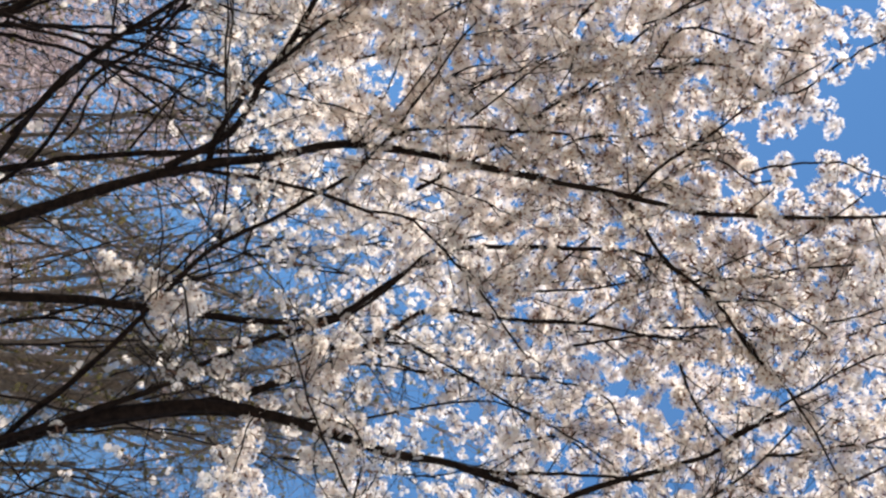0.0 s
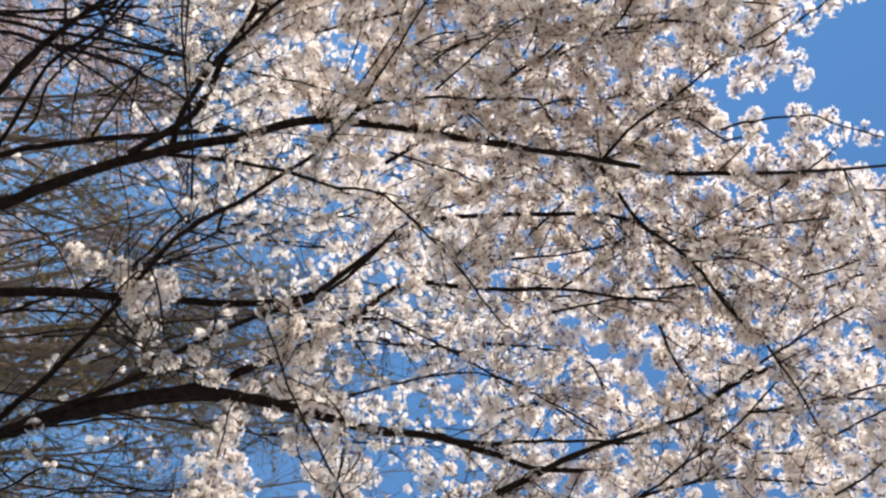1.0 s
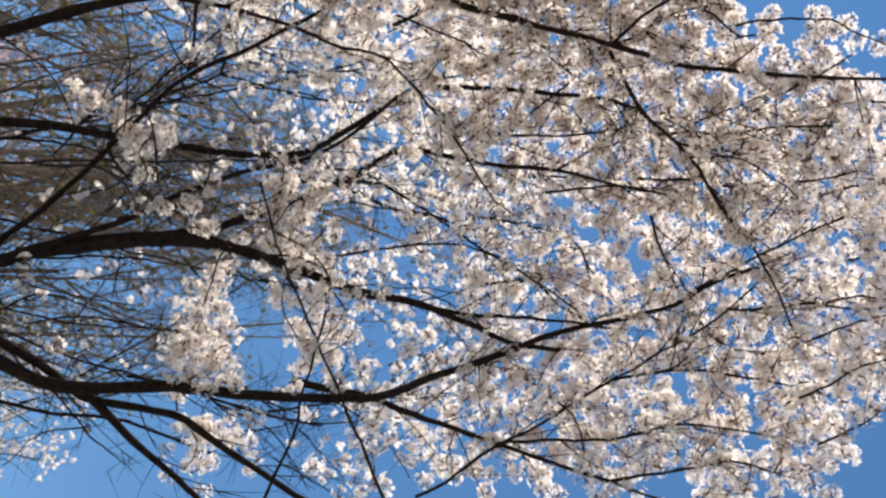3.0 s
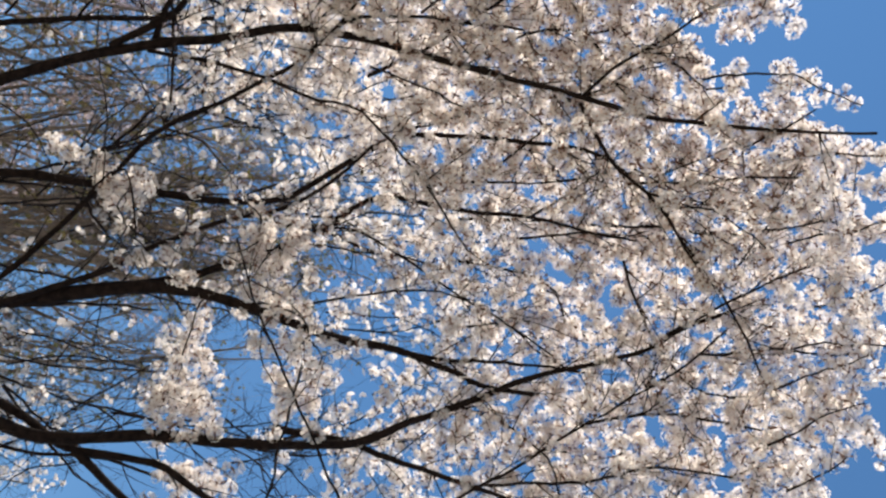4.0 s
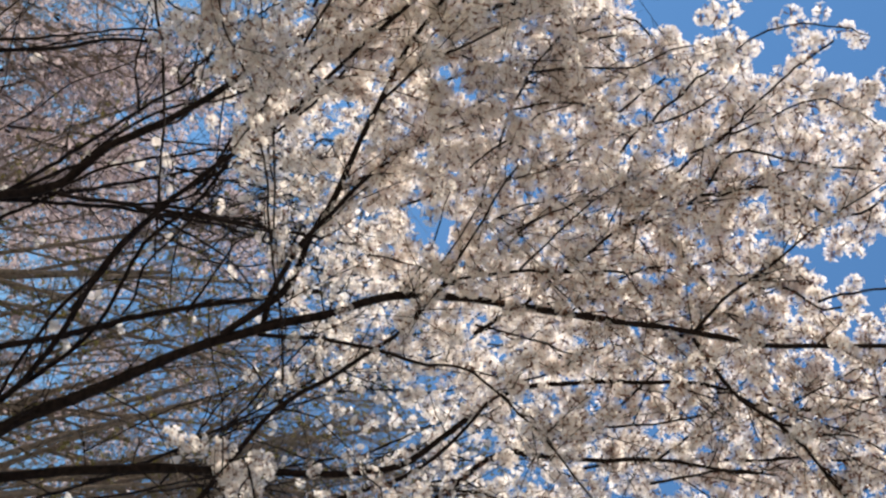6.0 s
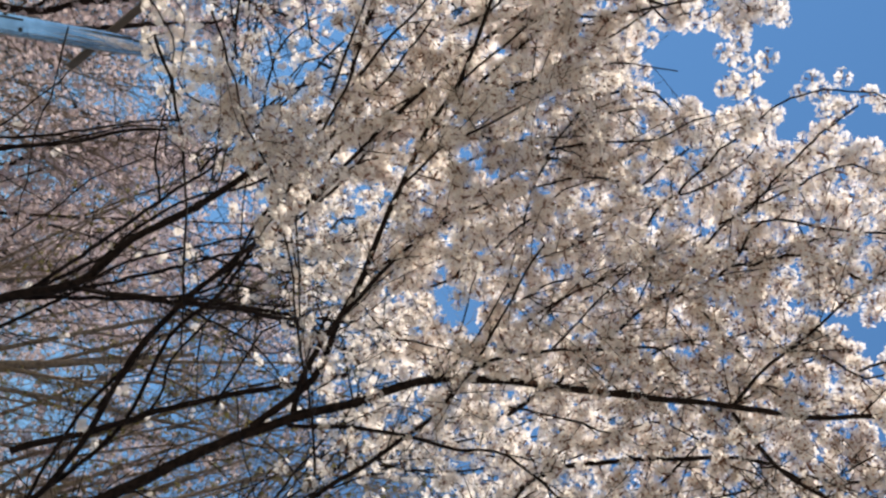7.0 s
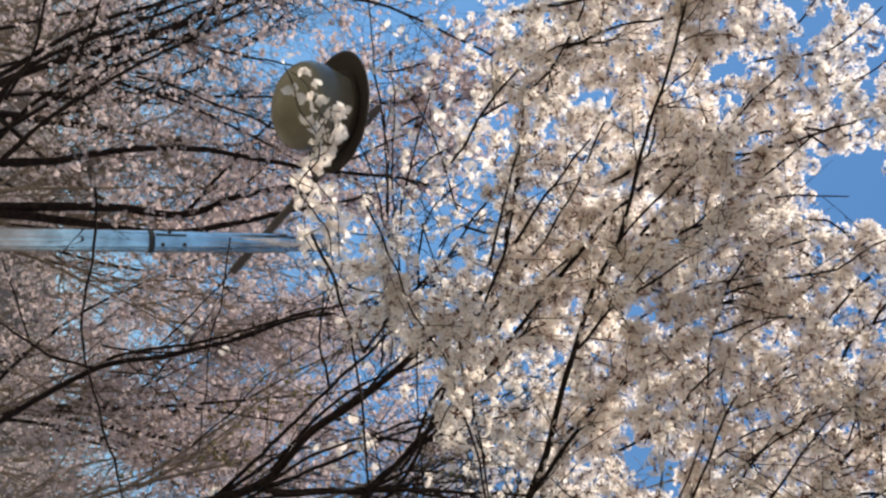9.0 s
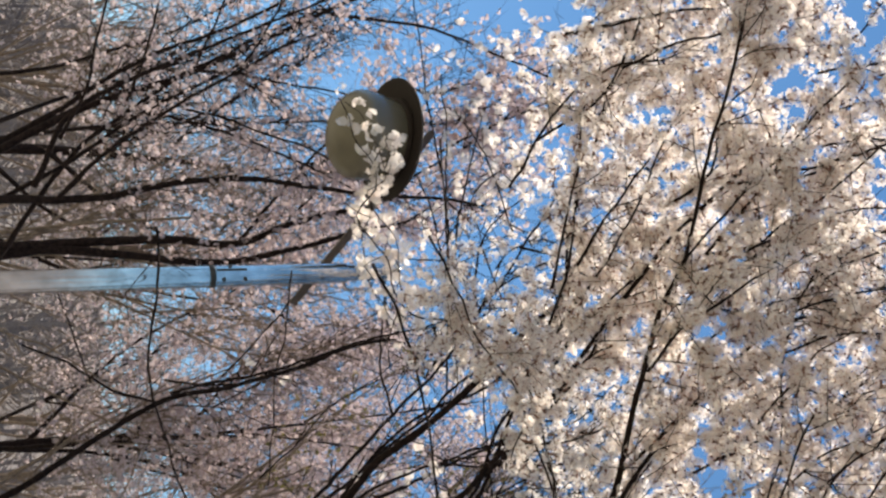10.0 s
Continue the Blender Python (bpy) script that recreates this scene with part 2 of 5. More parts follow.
def limb(tree, r0, r1, twigs_per_m, share, *points):
    """A limb through the points, tapering from r0 to r1, with its side twigs."""
    rng = tree.rng
    way, u, length = spline(points, tree.step)
    wob = np.cumsum(rng.normal(0, 0.0025 if r0 > 0.012 else 0.005, way.shape), axis=0)
    way = way + wob - wob[0] - (wob[-1] - wob[0]) * u[:, None]
    radii = (r0 + (r1 - r0) * u**0.75) * (1 + rng.normal(0, 0.05, len(u)))
    tree.tube("limb", way, radii, 9 if r0 > 0.012 and tree.step < 0.1 else 5)
    tan = np.gradient(way, axis=0)
    tan /= np.linalg.norm(tan, axis=1, keepdims=True)
    for k in range(int(twigs_per_m * (1.6 if r0 > 0.0105 else 1.9) * length + rng.random())):
        i = rng.integers(1, len(way))
        if way[i, 2] < 2.3 or radii[i] > 0.03:
            continue
        grow_twig(tree, way[i], tan[i], rng.uniform(0.18, 0.55 if r0 > 0.0105 else 0.4) * tree.size * (1 - 0.5 * u[i]), min(radii[i] * 0.6, 0.0038), share, 0)
    for i in range(len(way)):
        if radii[i] < 0.0095:
            tree.bloom(way[i], share * (thick(way[i]) if tree.shaped else 1.0) * 0.7)


# twigs turn up and out to the light
AWAY = np.array([0.0, 0.25, 0.25])


def thick(at):
    """How thickly the crown flowers: little low down inside it, fully at its top."""
    rise = math.degrees(math.atan2(at[2] - 1.6, math.hypot(at[0] + 0.4, at[1])))
    low = np.interp(math.degrees(math.atan2(-at[0] - 0.4, at[1])), (-30, -20, -12, -5, 2, 7, 13), (32, 34, 33, 27, 25, 24, 19.5))
    return min(1.0, max(0.05, (rise - low) / (16 if at[0] > -0.6 else 12)))


def grow_twig(tree, at, ahead, length, radius, share, order):
    rng = tree.rng
    d = ahead * 0.7 + rng.normal(0, 0.6, 3) + AWAY
    d /= np.linalg.norm(d)
    bend = rng.normal(0, 0.22, 3) + np.array([0, 0, 0.12])
    t = np.linspace(0, 1, 4)[:, None]
    way = at + length * (d * t + bend * t**2 * 0.5)
    if tree.shaped and not within_crown(way[-1], 1.2):
        return
    tree.twigs.append(way)
    tree.twig_radii.append(np.linspace(radius, max(0.0009, radius * 0.4), 4))
    gap = 0.036 * tree.petal_size
    full = share * (thick(at) if tree.shaped else 1.0)
    for s in np.arange(0.15, 1.0, gap / length):
        tree.bloom(at + length * (d * s + bend * s * s * 0.5), full * (0.85 if order == 0 else 0.95))
    tree.bloom(way[-1], full)
    if order == 0:
        for s in rng.uniform(0.2, 0.95, 3):
            grow_twig(tree, at + length * (d * s + bend * s * s * 0.5), d, rng.uniform(0.1, 0.3) * tree.size, radius * 0.6, share, 1)


def thinned(at, free, crowd, rng):
    """An even crown: of the clusters that crowd one place of the outline only a few are kept."""
    d = at - (-0.4, 0.0, 1.6)
    flat = np.hypot(d[:, 0], d[:, 1])
    rise, turn = np.degrees(np.arctan2(d[:, 2], flat)), np.degrees(np.arctan2(-d[:, 0], d[:, 1])) * np.cos(np.arctan2(d[:, 2], flat))
    near = np.linalg.norm(d, axis=1) < 5.4
    taken, keep = {}, []
    for n in rng.permutation(len(at)):
        spot = (int(rise[n] // 1.0), int(turn[n] // 1.0), bool(near[n]))
        most = 6 if free[n] else crowd * thick(at[n]) * np.interp(rise[n], (35, 47), (1.0, 0.72)) - rng.random()
        if taken.get(spot, 0) < most:
            taken[spot] = taken.get(spot, 0) + 1
            keep.append(n)
    return np.array(keep)



def finish(tree, single=0, centre=(0, 0, 0)):
    """Twigs and blossom; the clusters nearest to centre are parts of their own."""
    if tree.twigs:
        ways, girths = np.array(tree.twigs) - tree.base, np.array(tree.twig_radii)
        order = np.argsort(np.linalg.norm(ways[:, 1] + tree.base - np.array(centre), axis=1))
        for n in order[:single]:
            v, lo, st, to = tubes(ways[n : n + 1], girths[n : n + 1], 4)
            link_mesh("twig", v, lo, st, to, np.zeros(len(st)), [tree.mats], tree.root, "", True)
        rest = order[single:]
        v, lo, st, to = tubes(ways[rest], girths[rest], 3)
        tagged(link_mesh("twig_growth", v, lo, st, to, np.zeros(len(st)), [tree.mats], tree.root, "", True), kind="stuff")
    if not tree.fl:
        return
    at, size = np.array(tree.fl) - tree.base, np.array(tree.fl_size)
    if tree.shaped:
        keep = thinned(at + tree.base, tree.free, tree.crowd, tree.rng)
        at, size = at[keep], size[keep]
    near = np.argsort(np.linalg.norm(at + tree.base - np.array(centre), axis=1))
    for n in near[:single]:
        k = int(tree.rng.integers(0, len(CLUSTERS)))
        ob = new("blossom", CLUSTERS[k])
        ob.parent = tree.root
        ob.location, ob.scale = at[n], (size[n],) * 3
        ob.rotation_euler = tree.rng.uniform(0, 6.28, 3)
    rest, fine = near[single:], near[single:4 * single]
    if single:
        blossom_mesh("blossoms", at[fine], size[fine], tree.rng, FINE, tree.petals, tree.root)
        rest = near[4 * single:]
    back = (at[rest] + tree.base)[:, 1] > 4.3
    for some, shapes in ((rest[~back], tree.shapes), (rest[back], FAR)):
        if len(some):
            blossom_mesh("blossoms", at[some], size[some], tree.rng, shapes, tree.petals, tree.root)


def cluster_data(k):
    v, lo, to, ma = FINE[k]
    ob = link_mesh("cluster", v, lo, np.r_[0, np.cumsum(to)[:-1]], to, ma, [PETAL, EYE, CALYX])
    me = ob.data
    bpy.data.objects.remove(ob)
    return me


CLUSTERS = [cluster_data(k) for k in range(len(FINE))]


def trunk(tree, radii, *points):
    """A trunk with root flare and uneven girth."""
    way, u, _ = spline(points, 0.08)
    r = np.interp(u, np.linspace(0, 1, len(radii)), radii) * (1 + 0.06 * np.sin(u * 23))
    tree.tube("trunk", way, r, 14)


def crown_limbs(tree, count, start, bearing, rise, reach, share):
    """Limbs of the far side of a crown, fanned over bearings and rises (degrees, seen from the lawn in front of it)."""
    rng = tree.rng

    def place(turn, e, r):
        return np.array((-0.4 - r * math.sin(turn) * math.cos(e), r * math.cos(turn) * math.cos(e), 1.6 + r * math.sin(e)))

    root = np.array(start)
    stems = []
    for k in range(4):
        turn = radians(bearing[0] + (bearing[1] - bearing[0]) * (k + 0.5) / 4)
        end = place(turn, radians(rise[0] * 0.45 + rise[1] * 0.55), reach[1] * 0.95)
        mid = root + (end - root) * (0.4, 0.4, 0.5) + rng.normal(0, 0.12, 3)
        limb(tree, 0.012, 0.005, 3, share, tuple(root), tuple(mid), tuple(end))
        stems.append(spline((tuple(root), tuple(mid), tuple(end)), 0.1)[0])
    for k in range(count):
        turn = radians(bearing[0] + (bearing[1] - bearing[0]) * (k + rng.random()) / count)
        end = place(turn, radians(rng.uniform(*rise)), rng.uniform(*reach))
        line = np.vstack([s[len(s) // 4 : -4] for s in stems])
        at = line[np.argmin(np.linalg.norm(line - (end - (0, 0, 0.9)), axis=1))]
        mid = (at + end) / 2 + rng.normal(0, 0.1, 3)
        limb(tree, 0.009, 0.0035, 5, share, tuple(at), tuple(mid), tuple(end))
        for s in (0.35, 0.65):
            spot = at + (end - at) * s
            tip = spot + (end - at) * 0.45 + rng.normal(0, 0.3, 3)
            limb(tree, 0.006, 0.003, 5, share, tuple(spot), tuple((spot + tip) / 2 + rng.normal(0, 0.04, 3)), tuple(tip))


# ---- ground ----
def ground():
    # never in view: kept pale so its bounced light fills the blossom's undersides
    m, n, l, p = material("pale bounce ground")
    l.new(ramp(n, l, noise_tex(n, l, 0.7, 8), (0.35, (0.30, 0.28, 0.24)), (0.5, (0.23, 0.22, 0.16)), (0.7, (0.33, 0.31, 0.26))), p.inputs["Base Color"])
    p.inputs["Roughness"].default_value = 0.95
    bm = bmesh.new()
    rings = [0.5, 2, 4, 7, 11, 16, 24, 40, 80, 200, 900]
    prev = None
    for r in rings:
        ring = []
        for k in range(48):
            a = k * 2 * math.pi / 48
            x, y = r * math.cos(a), r * math.sin(a)
            h = 0.05 * noise.noise((x * 0.4, y * 0.4, 0)) if r < 40 else 0
            ring.append(bm.verts.new((x, y, h)))
        if prev:
            for k in range(48):
                bm.faces.new((prev[k], ring[k], ring[(k + 1) % 48], prev[(k + 1) % 48]))
        else:
            bm.faces.new(ring)
        prev = ring
    tagged(part("ground", bm, m, None, "unseen ground under the trees, pale to bounce light up", True), category="ground", kind="structure")


ground()


# ---- street lamp ----
def tube_bm(r0, r1, z0, z1, sides=24, bevel=0.0):
    bm = bmesh.new()
    prof = [(0, z0), (max(0.001, r0 - bevel), z0), (r0, z0 + bevel), (r0, z0 + bevel + 0.006), (r1, z1 - bevel - 0.006), (r1, z1 - bevel), (max(0.001, r1 - bevel), z1), (0, z1)]
    return lathe(prof, sides, bm)


def lathe(prof, sides=32, bm=None):
    bm = bm or bmesh.new()
    rings = []
    for r, z in prof:
        if r < 1e-6:
            rings.append([bm.verts.new((0, 0, z))])
        else:
            rings.append([bm.verts.new((r * math.cos(k * 2 * math.pi / sides), r * math.sin(k * 2 * math.pi / sides), z)) for k in range(sides)])
    for a, b in zip(rings, rings[1:]):
        for k in range(sides):
            f = [a[k % len(a)], a[(k + 1) % len(a)], b[(k + 1) % len(b)], b[k % len(b)]]
            f = list(dict.fromkeys(f))
            if len(f) > 2:
                bm.faces.new(f)
    bmesh.ops.recalc_face_normals(bm, faces=bm.faces)
    return bm


def between(a, b):
    """The pose that lays the z axis from a to b."""
    a, b = Vector(a), Vector(b)
    return Matrix.Translation(a) @ (b - a).to_track_quat("Z", "Y").to_matrix().to_4x4(), (b - a).length


def street_lamp():
    lamp = thing("street_lamp", (-2.06, 5.0, 0.0), "galvanised steel street lamp with a hanging dark-capped globe", "street lamp")
    part("base_plate", tube_bm(0.14, 0.14, 0.0, 0.02, 32, 0.003), STEEL, lamp)
    lower = part("lower_pole", tube_bm(0.057, 0.051, 0.02, 2.62, 32, 0.002), STEEL, lamp, "bright galvanised lower tube", True)
    part("joint_ring", lathe([(0.0, 2.612), (0.051, 2.612), (0.0535, 2.617), (0.0535, 2.632), (0.052, 2.64), (0.0, 2.64)]), STEEL_DARK, lower, "dark seam where the tubes meet", True)
    upper = part("upper_pole", tube_bm(0.051, 0.048, 2.63, 3.29, 32, 0.003), STEEL, lamp, "", True)
    top = part("top_pole", tube_bm(0.041, 0.039, 3.28, 3.55, 32, 0.002), STEEL, lamp, "narrower galvanised top tube", True)
    part("pole_cap", lathe([(0.0, 3.545), (0.041, 3.545), (0.042, 3.555), (0.030, 3.572), (0.0, 3.578)]), STEEL, top, "", True)
    for dz, a in ((2.675, -1.03), (2.775, -1.03), (2.71, -2.37), (2.775, 1.2)):
        b = part("bolt", lathe([(0, 0), (0.0105, 0), (0.0105, 0.004), (0.008, 0.007), (0, 0.007)], 8), STEEL_DARK, upper, "dark bolt head")
        d = Vector((math.cos(a), math.sin(a), 0))
        b.matrix_local = Matrix.Translation(Vector((0, 0, dz)) + d * 0.0495) @ d.to_track_quat("Z", "Y").to_matrix().to_4x4()
    bm = bmesh.new()
    bmesh.ops.create_cube(bm, size=1)
    for v in bm.verts:
        v.co = Vector((v.co.x * 0.011, v.co.y * 0.004, v.co.z * 0.14))
    slot = part("slot", bm, STEEL_DARK, upper, "dark slot along the tube")
    d = Vector((math.cos(-1.94), math.sin(-1.94), 0))
    slot.matrix_local = Matrix.Translation(Vector((0, 0, 2.715)) + d * 0.0502) @ d.to_track_quat("Y", "Z").to_matrix().to_4x4()
    # sloping arm, bolted to the back of the pole
    origin = Vector((-2.06, 5.0, 0.0))
    m, length = between(Vector((-1.945, 5.145, 3.045)) - origin, Vector((-2.735, 4.80, 3.765)) - origin)
    bm = bmesh.new()
    bmesh.ops.create_cube(bm, size=1)
    for v in bm.verts:
        v.co = Vector((v.co.x * 0.024, v.co.y * 0.036, (v.co.z + 0.5) * length))
    bmesh.ops.bevel(bm, geom=bm.edges[:], offset=0.004, segments=2, affect="EDGES")
    arm = part("arm", bm, PAINT_ARM, lamp, "sloping brown square arm")
    arm.matrix_local = m
    part("clamp", lathe([(0.046, 3.14), (0.0505, 3.14), (0.0505, 3.16), (0.046, 3.16)]), STEEL, upper, "thin steel clamp round the pole")
    # hanging head: stem, wide dark cap, smoky globe
    head = Matrix.Translation(Vector((-2.685, 4.80, 3.535)) - origin) @ pose(0, 0, 0, -9, 3, 0)
    stem = part("stem", tube_bm(0.02, 0.02, 0.0, 0.19, 16, 0.002), PAINT_ARM, lamp, "", True)
    cap = part("cap", lathe([(0.0, 0.06), (0.05, 0.058), (0.15, 0.045), (0.245, 0.022), (0.298, 0.0), (0.308, -0.012), (0.304, -0.02), (0.285, -0.012), (0.19, 0.004), (0.0, 0.012)], 48), PAINT_BROWN, lamp, "wide dark brown cap", True)
    prof = [(0.222 * math.sin(a), -0.185 + 0.150 * math.cos(a)) for a in np.linspace(1.45, math.pi, 18)]
    globe = part("globe", lathe([(0.0, 0.005), (0.190, 0.005), (0.196, -0.035), (0.207, -0.085), (0.216, -0.13)] + prof, 48), SMOKE, lamp, "smoky olive globe under the cap", True)
    part("rim", lathe([(0.17, 0.002), (0.210, 0.002), (0.208, -0.022), (0.199, -0.027), (0.17, -0.01)], 48), PAINT_BROWN, globe, "dark ring under the cap", True)
    for ob in (stem, cap, globe):
        ob.matrix_local = head
    return lamp


street_lamp()


# ---- the near white cherry ----
tree_a = Tree("cherry_tree", "white-flowering cherry tree in full bloom, dark bare limbs", "tree", (0.84, 5.35, 0.0), BARK, [PETAL, EYE, CALYX], 11, group="cherry trees", petal_size=1.06)
tree_a.shaped = tree_a.bunched = True
trunk(tree_a, (0.24, 0.19, 0.165, 0.16, 0.13), (0.84, 5.35, -0.1), (0.84, 5.36, 0.3), (0.82, 5.35, 0.9), (0.83, 5.32, 1.5), (0.86, 5.30, 2.0))
limb(tree_a, 0.042, 0.0056, 6, 1, (0.80, 5.32, 1.75), (0.66, 5.22, 2.15), (0.44, 5.08, 2.58), (0.16, 4.83, 2.94), (-0.01, 4.61, 3.20), (-0.18, 4.39, 3.47), (-0.32, 4.14, 3.73), (-0.40, 3.94, 3.95), (-0.49, 3.72, 4.15), (-0.49, 3.48, 4.37), (-0.46, 3.24, 4.54), (-0.44, 3.06, 4.67), (-0.40, 2.75, 4.89), (-0.37, 2.50, 5.06), (-0.39, 2.21, 5.23), (-0.42, 1.97, 5.34), (-0.46, 1.78, 5.42))
limb(tree_a, 0.0154, 0.0084, 5, 1, (-0.33, 4.15, 3.76), (-0.46, 4.10, 3.76), (-0.59, 4.03, 3.79), (-0.69, 3.95, 3.81), (-0.84, 3.84, 3.90), (-0.98, 3.71, 3.98))
limb(tree_a, 0.0063, 0.0042, 3, 0.5, (-0.02, 3.99, 3.78), (-0.22, 3.94, 3.76), (-0.47, 3.90, 3.69), (-0.82, 3.85, 3.60), (-1.07, 3.83, 3.54))
limb(tree_a, 0.0112, 0.0042, 6, 1, (-0.30, 4.09, 3.71), (-0.29, 3.91, 3.92), (-0.25, 3.74, 4.07), (-0.20, 3.57, 4.22), (-0.20, 3.40, 4.34), (-0.06, 3.24, 4.46), (0.12, 3.06, 4.55), (0.27, 2.96, 4.63))
limb(tree_a, 0.0098, 0.0042, 9, 1, (-0.39, 2.75, 4.89), (-0.22, 2.63, 5.01), (-0.05, 2.46, 5.15), (0.11, 2.35, 5.23), (0.23, 2.24, 5.30), (0.41, 2.09, 5.38), (0.57, 1.99, 5.42))
limb(tree_a, 0.0084, 0.0028, 9, 1, (-0.41, 2.75, 4.89), (-0.53, 2.66, 4.93), (-0.63, 2.56, 4.97), (-0.76, 2.41, 5.04), (-0.89, 2.26, 5.10), (-1.00, 2.12, 5.17))
limb(tree_a, 0.0238, 0.0056, 6, 0.9, (0.80, 5.32, 1.75), (0.66, 5.22, 2.15), (1.25, 4.68, 3.02), (1.04, 4.59, 3.16), (0.86, 4.50, 3.25), (0.61, 4.40, 3.46), (0.27, 4.28, 3.70), (-0.00, 4.12, 3.85), (-0.14, 3.94, 3.98), (-0.26, 3.78, 4.07), (-0.39, 3.64, 4.18), (-0.56, 3.52, 4.27), (-0.61, 3.35, 4.40), (-0.63, 3.10, 4.61), (-0.63, 2.94, 4.70))
limb(tree_a, 0.0084, 0.0042, 6, 1, (-0.39, 3.64, 4.18), (-0.57, 3.53, 4.25), (-0.76, 3.41, 4.31), (-0.90, 3.31, 4.32), (-1.03, 3.20, 4.35))
limb(tree_a, 0.0336, 0.007, 6, 1, (0.80, 5.32, 1.75), (0.66, 5.22, 2.15), (0.46, 5.18, 2.60), (0.38, 4.92, 3.10), (0.35, 4.76, 3.29), (0.33, 4.62, 3.48), (0.33, 4.43, 3.75), (0.32, 4.18, 4.09), (0.26, 3.93, 4.35), (0.10, 3.75, 4.48), (-0.11, 3.53, 4.66), (-0.17, 3.27, 4.85), (-0.19, 3.09, 4.94), (-0.20, 2.90, 5.02), (-0.19, 2.74, 5.09), (-0.08, 2.55, 5.17))
limb(tree_a, 0.0084, 0.0042, 7, 1, (0.13, 3.34, 4.84), (-0.02, 3.22, 4.89), (-0.16, 3.08, 4.94), (-0.28, 2.96, 4.97))
limb(tree_a, 0.007, 0.0042, 7, 1, (0.04, 3.36, 4.83), (0.00, 3.18, 4.93), (-0.04, 2.98, 5.03), (-0.10, 2.80, 5.10))
limb(tree_a, 0.028, 0.007, 5, 0.8, (0.86, 5.30, 1.75), (1.02, 5.00, 2.20), (1.12, 4.60, 2.65), (0.96, 4.44, 3.02), (0.87, 4.30, 3.19), (0.76, 4.20, 3.39), (0.63, 4.07, 3.62), (0.47, 3.95, 3.82), (0.33, 3.80, 4.02), (0.24, 3.64, 4.21), (0.09, 3.51, 4.33), (-0.07, 3.44, 4.44))
limb(tree_a, 0.042, 0.0056, 5, 0.9, (0.86, 5.30, 1.75), (1.02, 5.00, 2.20), (1.14, 4.69, 2.67), (1.01, 4.53, 3.04), (0.92, 4.39, 3.22), (0.81, 4.27, 3.45), (0.71, 4.10, 3.77), (0.62, 3.96, 4.01), (0.54, 3.87, 4.14), (0.48, 3.79, 4.23), (0.33, 3.67, 4.40), (0.14, 3.52, 4.58), (0.13, 3.36, 4.72), (0.13, 3.20, 4.84), (0.11, 2.99, 5.00), (0.12, 2.82, 5.10), (0.13, 2.65, 5.19))
limb(tree_a, 0.0126, 0.0056, 4, 0.7, (0.41, 4.21, 4.49), (0.40, 4.01, 4.68), (0.45, 3.83, 4.82), (0.45, 3.67, 4.94), (0.48, 3.46, 5.08))
limb(tree_a, 0.007, 0.0042, 6, 1, (0.33, 3.67, 4.40), (0.32, 3.55, 4.52), (0.38, 3.43, 4.63), (0.44, 3.31, 4.72), (0.54, 3.13, 4.85), (0.62, 2.93, 4.99), (0.68, 2.80, 5.08))
limb(tree_a, 0.007, 0.0042, 7, 1, (0.12, 3.02, 5.02), (0.05, 2.95, 5.05), (-0.03, 2.87, 5.08), (-0.12, 2.78, 5.12))
limb(tree_a, 0.007, 0.0042, 7, 1, (0.22, 3.03, 4.99), (0.18, 2.93, 5.05), (0.13, 2.77, 5.15), (0.13, 2.60, 5.23))
limb(tree_a, 0.0364, 0.0098, 5, 0.9, (0.79, 4.23, 3.43), (0.69, 4.05, 3.75), (0.68, 3.88, 3.97), (0.70, 3.73, 4.11), (0.73, 3.57, 4.24), (0.77, 3.44, 4.39), (0.78, 3.26, 4.61), (0.83, 3.08, 4.78), (0.86, 2.97, 4.88), (0.85, 2.81, 5.02))
limb(tree_a, 0.0112, 0.0056, 5, 1, (0.78, 3.26, 4.61), (0.77, 3.11, 4.77), (0.73, 2.85, 5.02), (0.72, 2.68, 5.17))
limb(tree_a, 0.007, 0.0042, 5, 1, (0.70, 3.69, 4.23), (0.61, 3.50, 4.43), (0.51, 3.24, 4.67), (0.52, 3.09, 4.83))
limb(tree_a, 0.0504, 0.007, 6, 1, (0.90, 5.30, 1.70), (0.95, 5.20, 2.10), (0.93, 5.01, 2.52), (1.10, 4.46, 2.93), (1.20, 4.14, 3.17), (1.26, 3.91, 3.38), (1.21, 3.69, 3.75), (1.17, 3.42, 4.08), (1.13, 3.23, 4.39), (1.02, 3.12, 4.59), (0.94, 3.03, 4.74), (0.77, 2.85, 4.99), (0.67, 2.67, 5.15), (0.56, 2.49, 5.30), (0.44, 2.39, 5.39), (0.33, 2.24, 5.49))
limb(tree_a, 0.0392, 0.0112, 5, 1, (0.90, 5.30, 1.70), (0.95, 5.20, 2.10), (0.93, 5.01, 2.52), (1.06, 4.47, 2.93), (1.14, 4.15, 3.16), (1.22, 4.00, 3.34), (1.31, 3.85, 3.48), (1.33, 3.64, 3.75), (1.40, 3.49, 3.85), (1.54, 3.28, 4.06), (1.64, 3.07, 4.27))
limb(tree_a, 0.021, 0.0098, 5, 1, (1.31, 3.85, 3.48), (1.45, 3.68, 3.61), (1.58, 3.48, 3.75), (1.71, 3.33, 3.89))
limb(tree_a, 0.0182, 0.0056, 6, 1, (1.16, 3.48, 4.18), (1.18, 3.27, 4.44), (1.22, 3.13, 4.58), (1.27, 2.91, 4.78), (1.31, 2.68, 4.96), (1.32, 2.50, 5.10), (1.33, 2.30, 5.22))
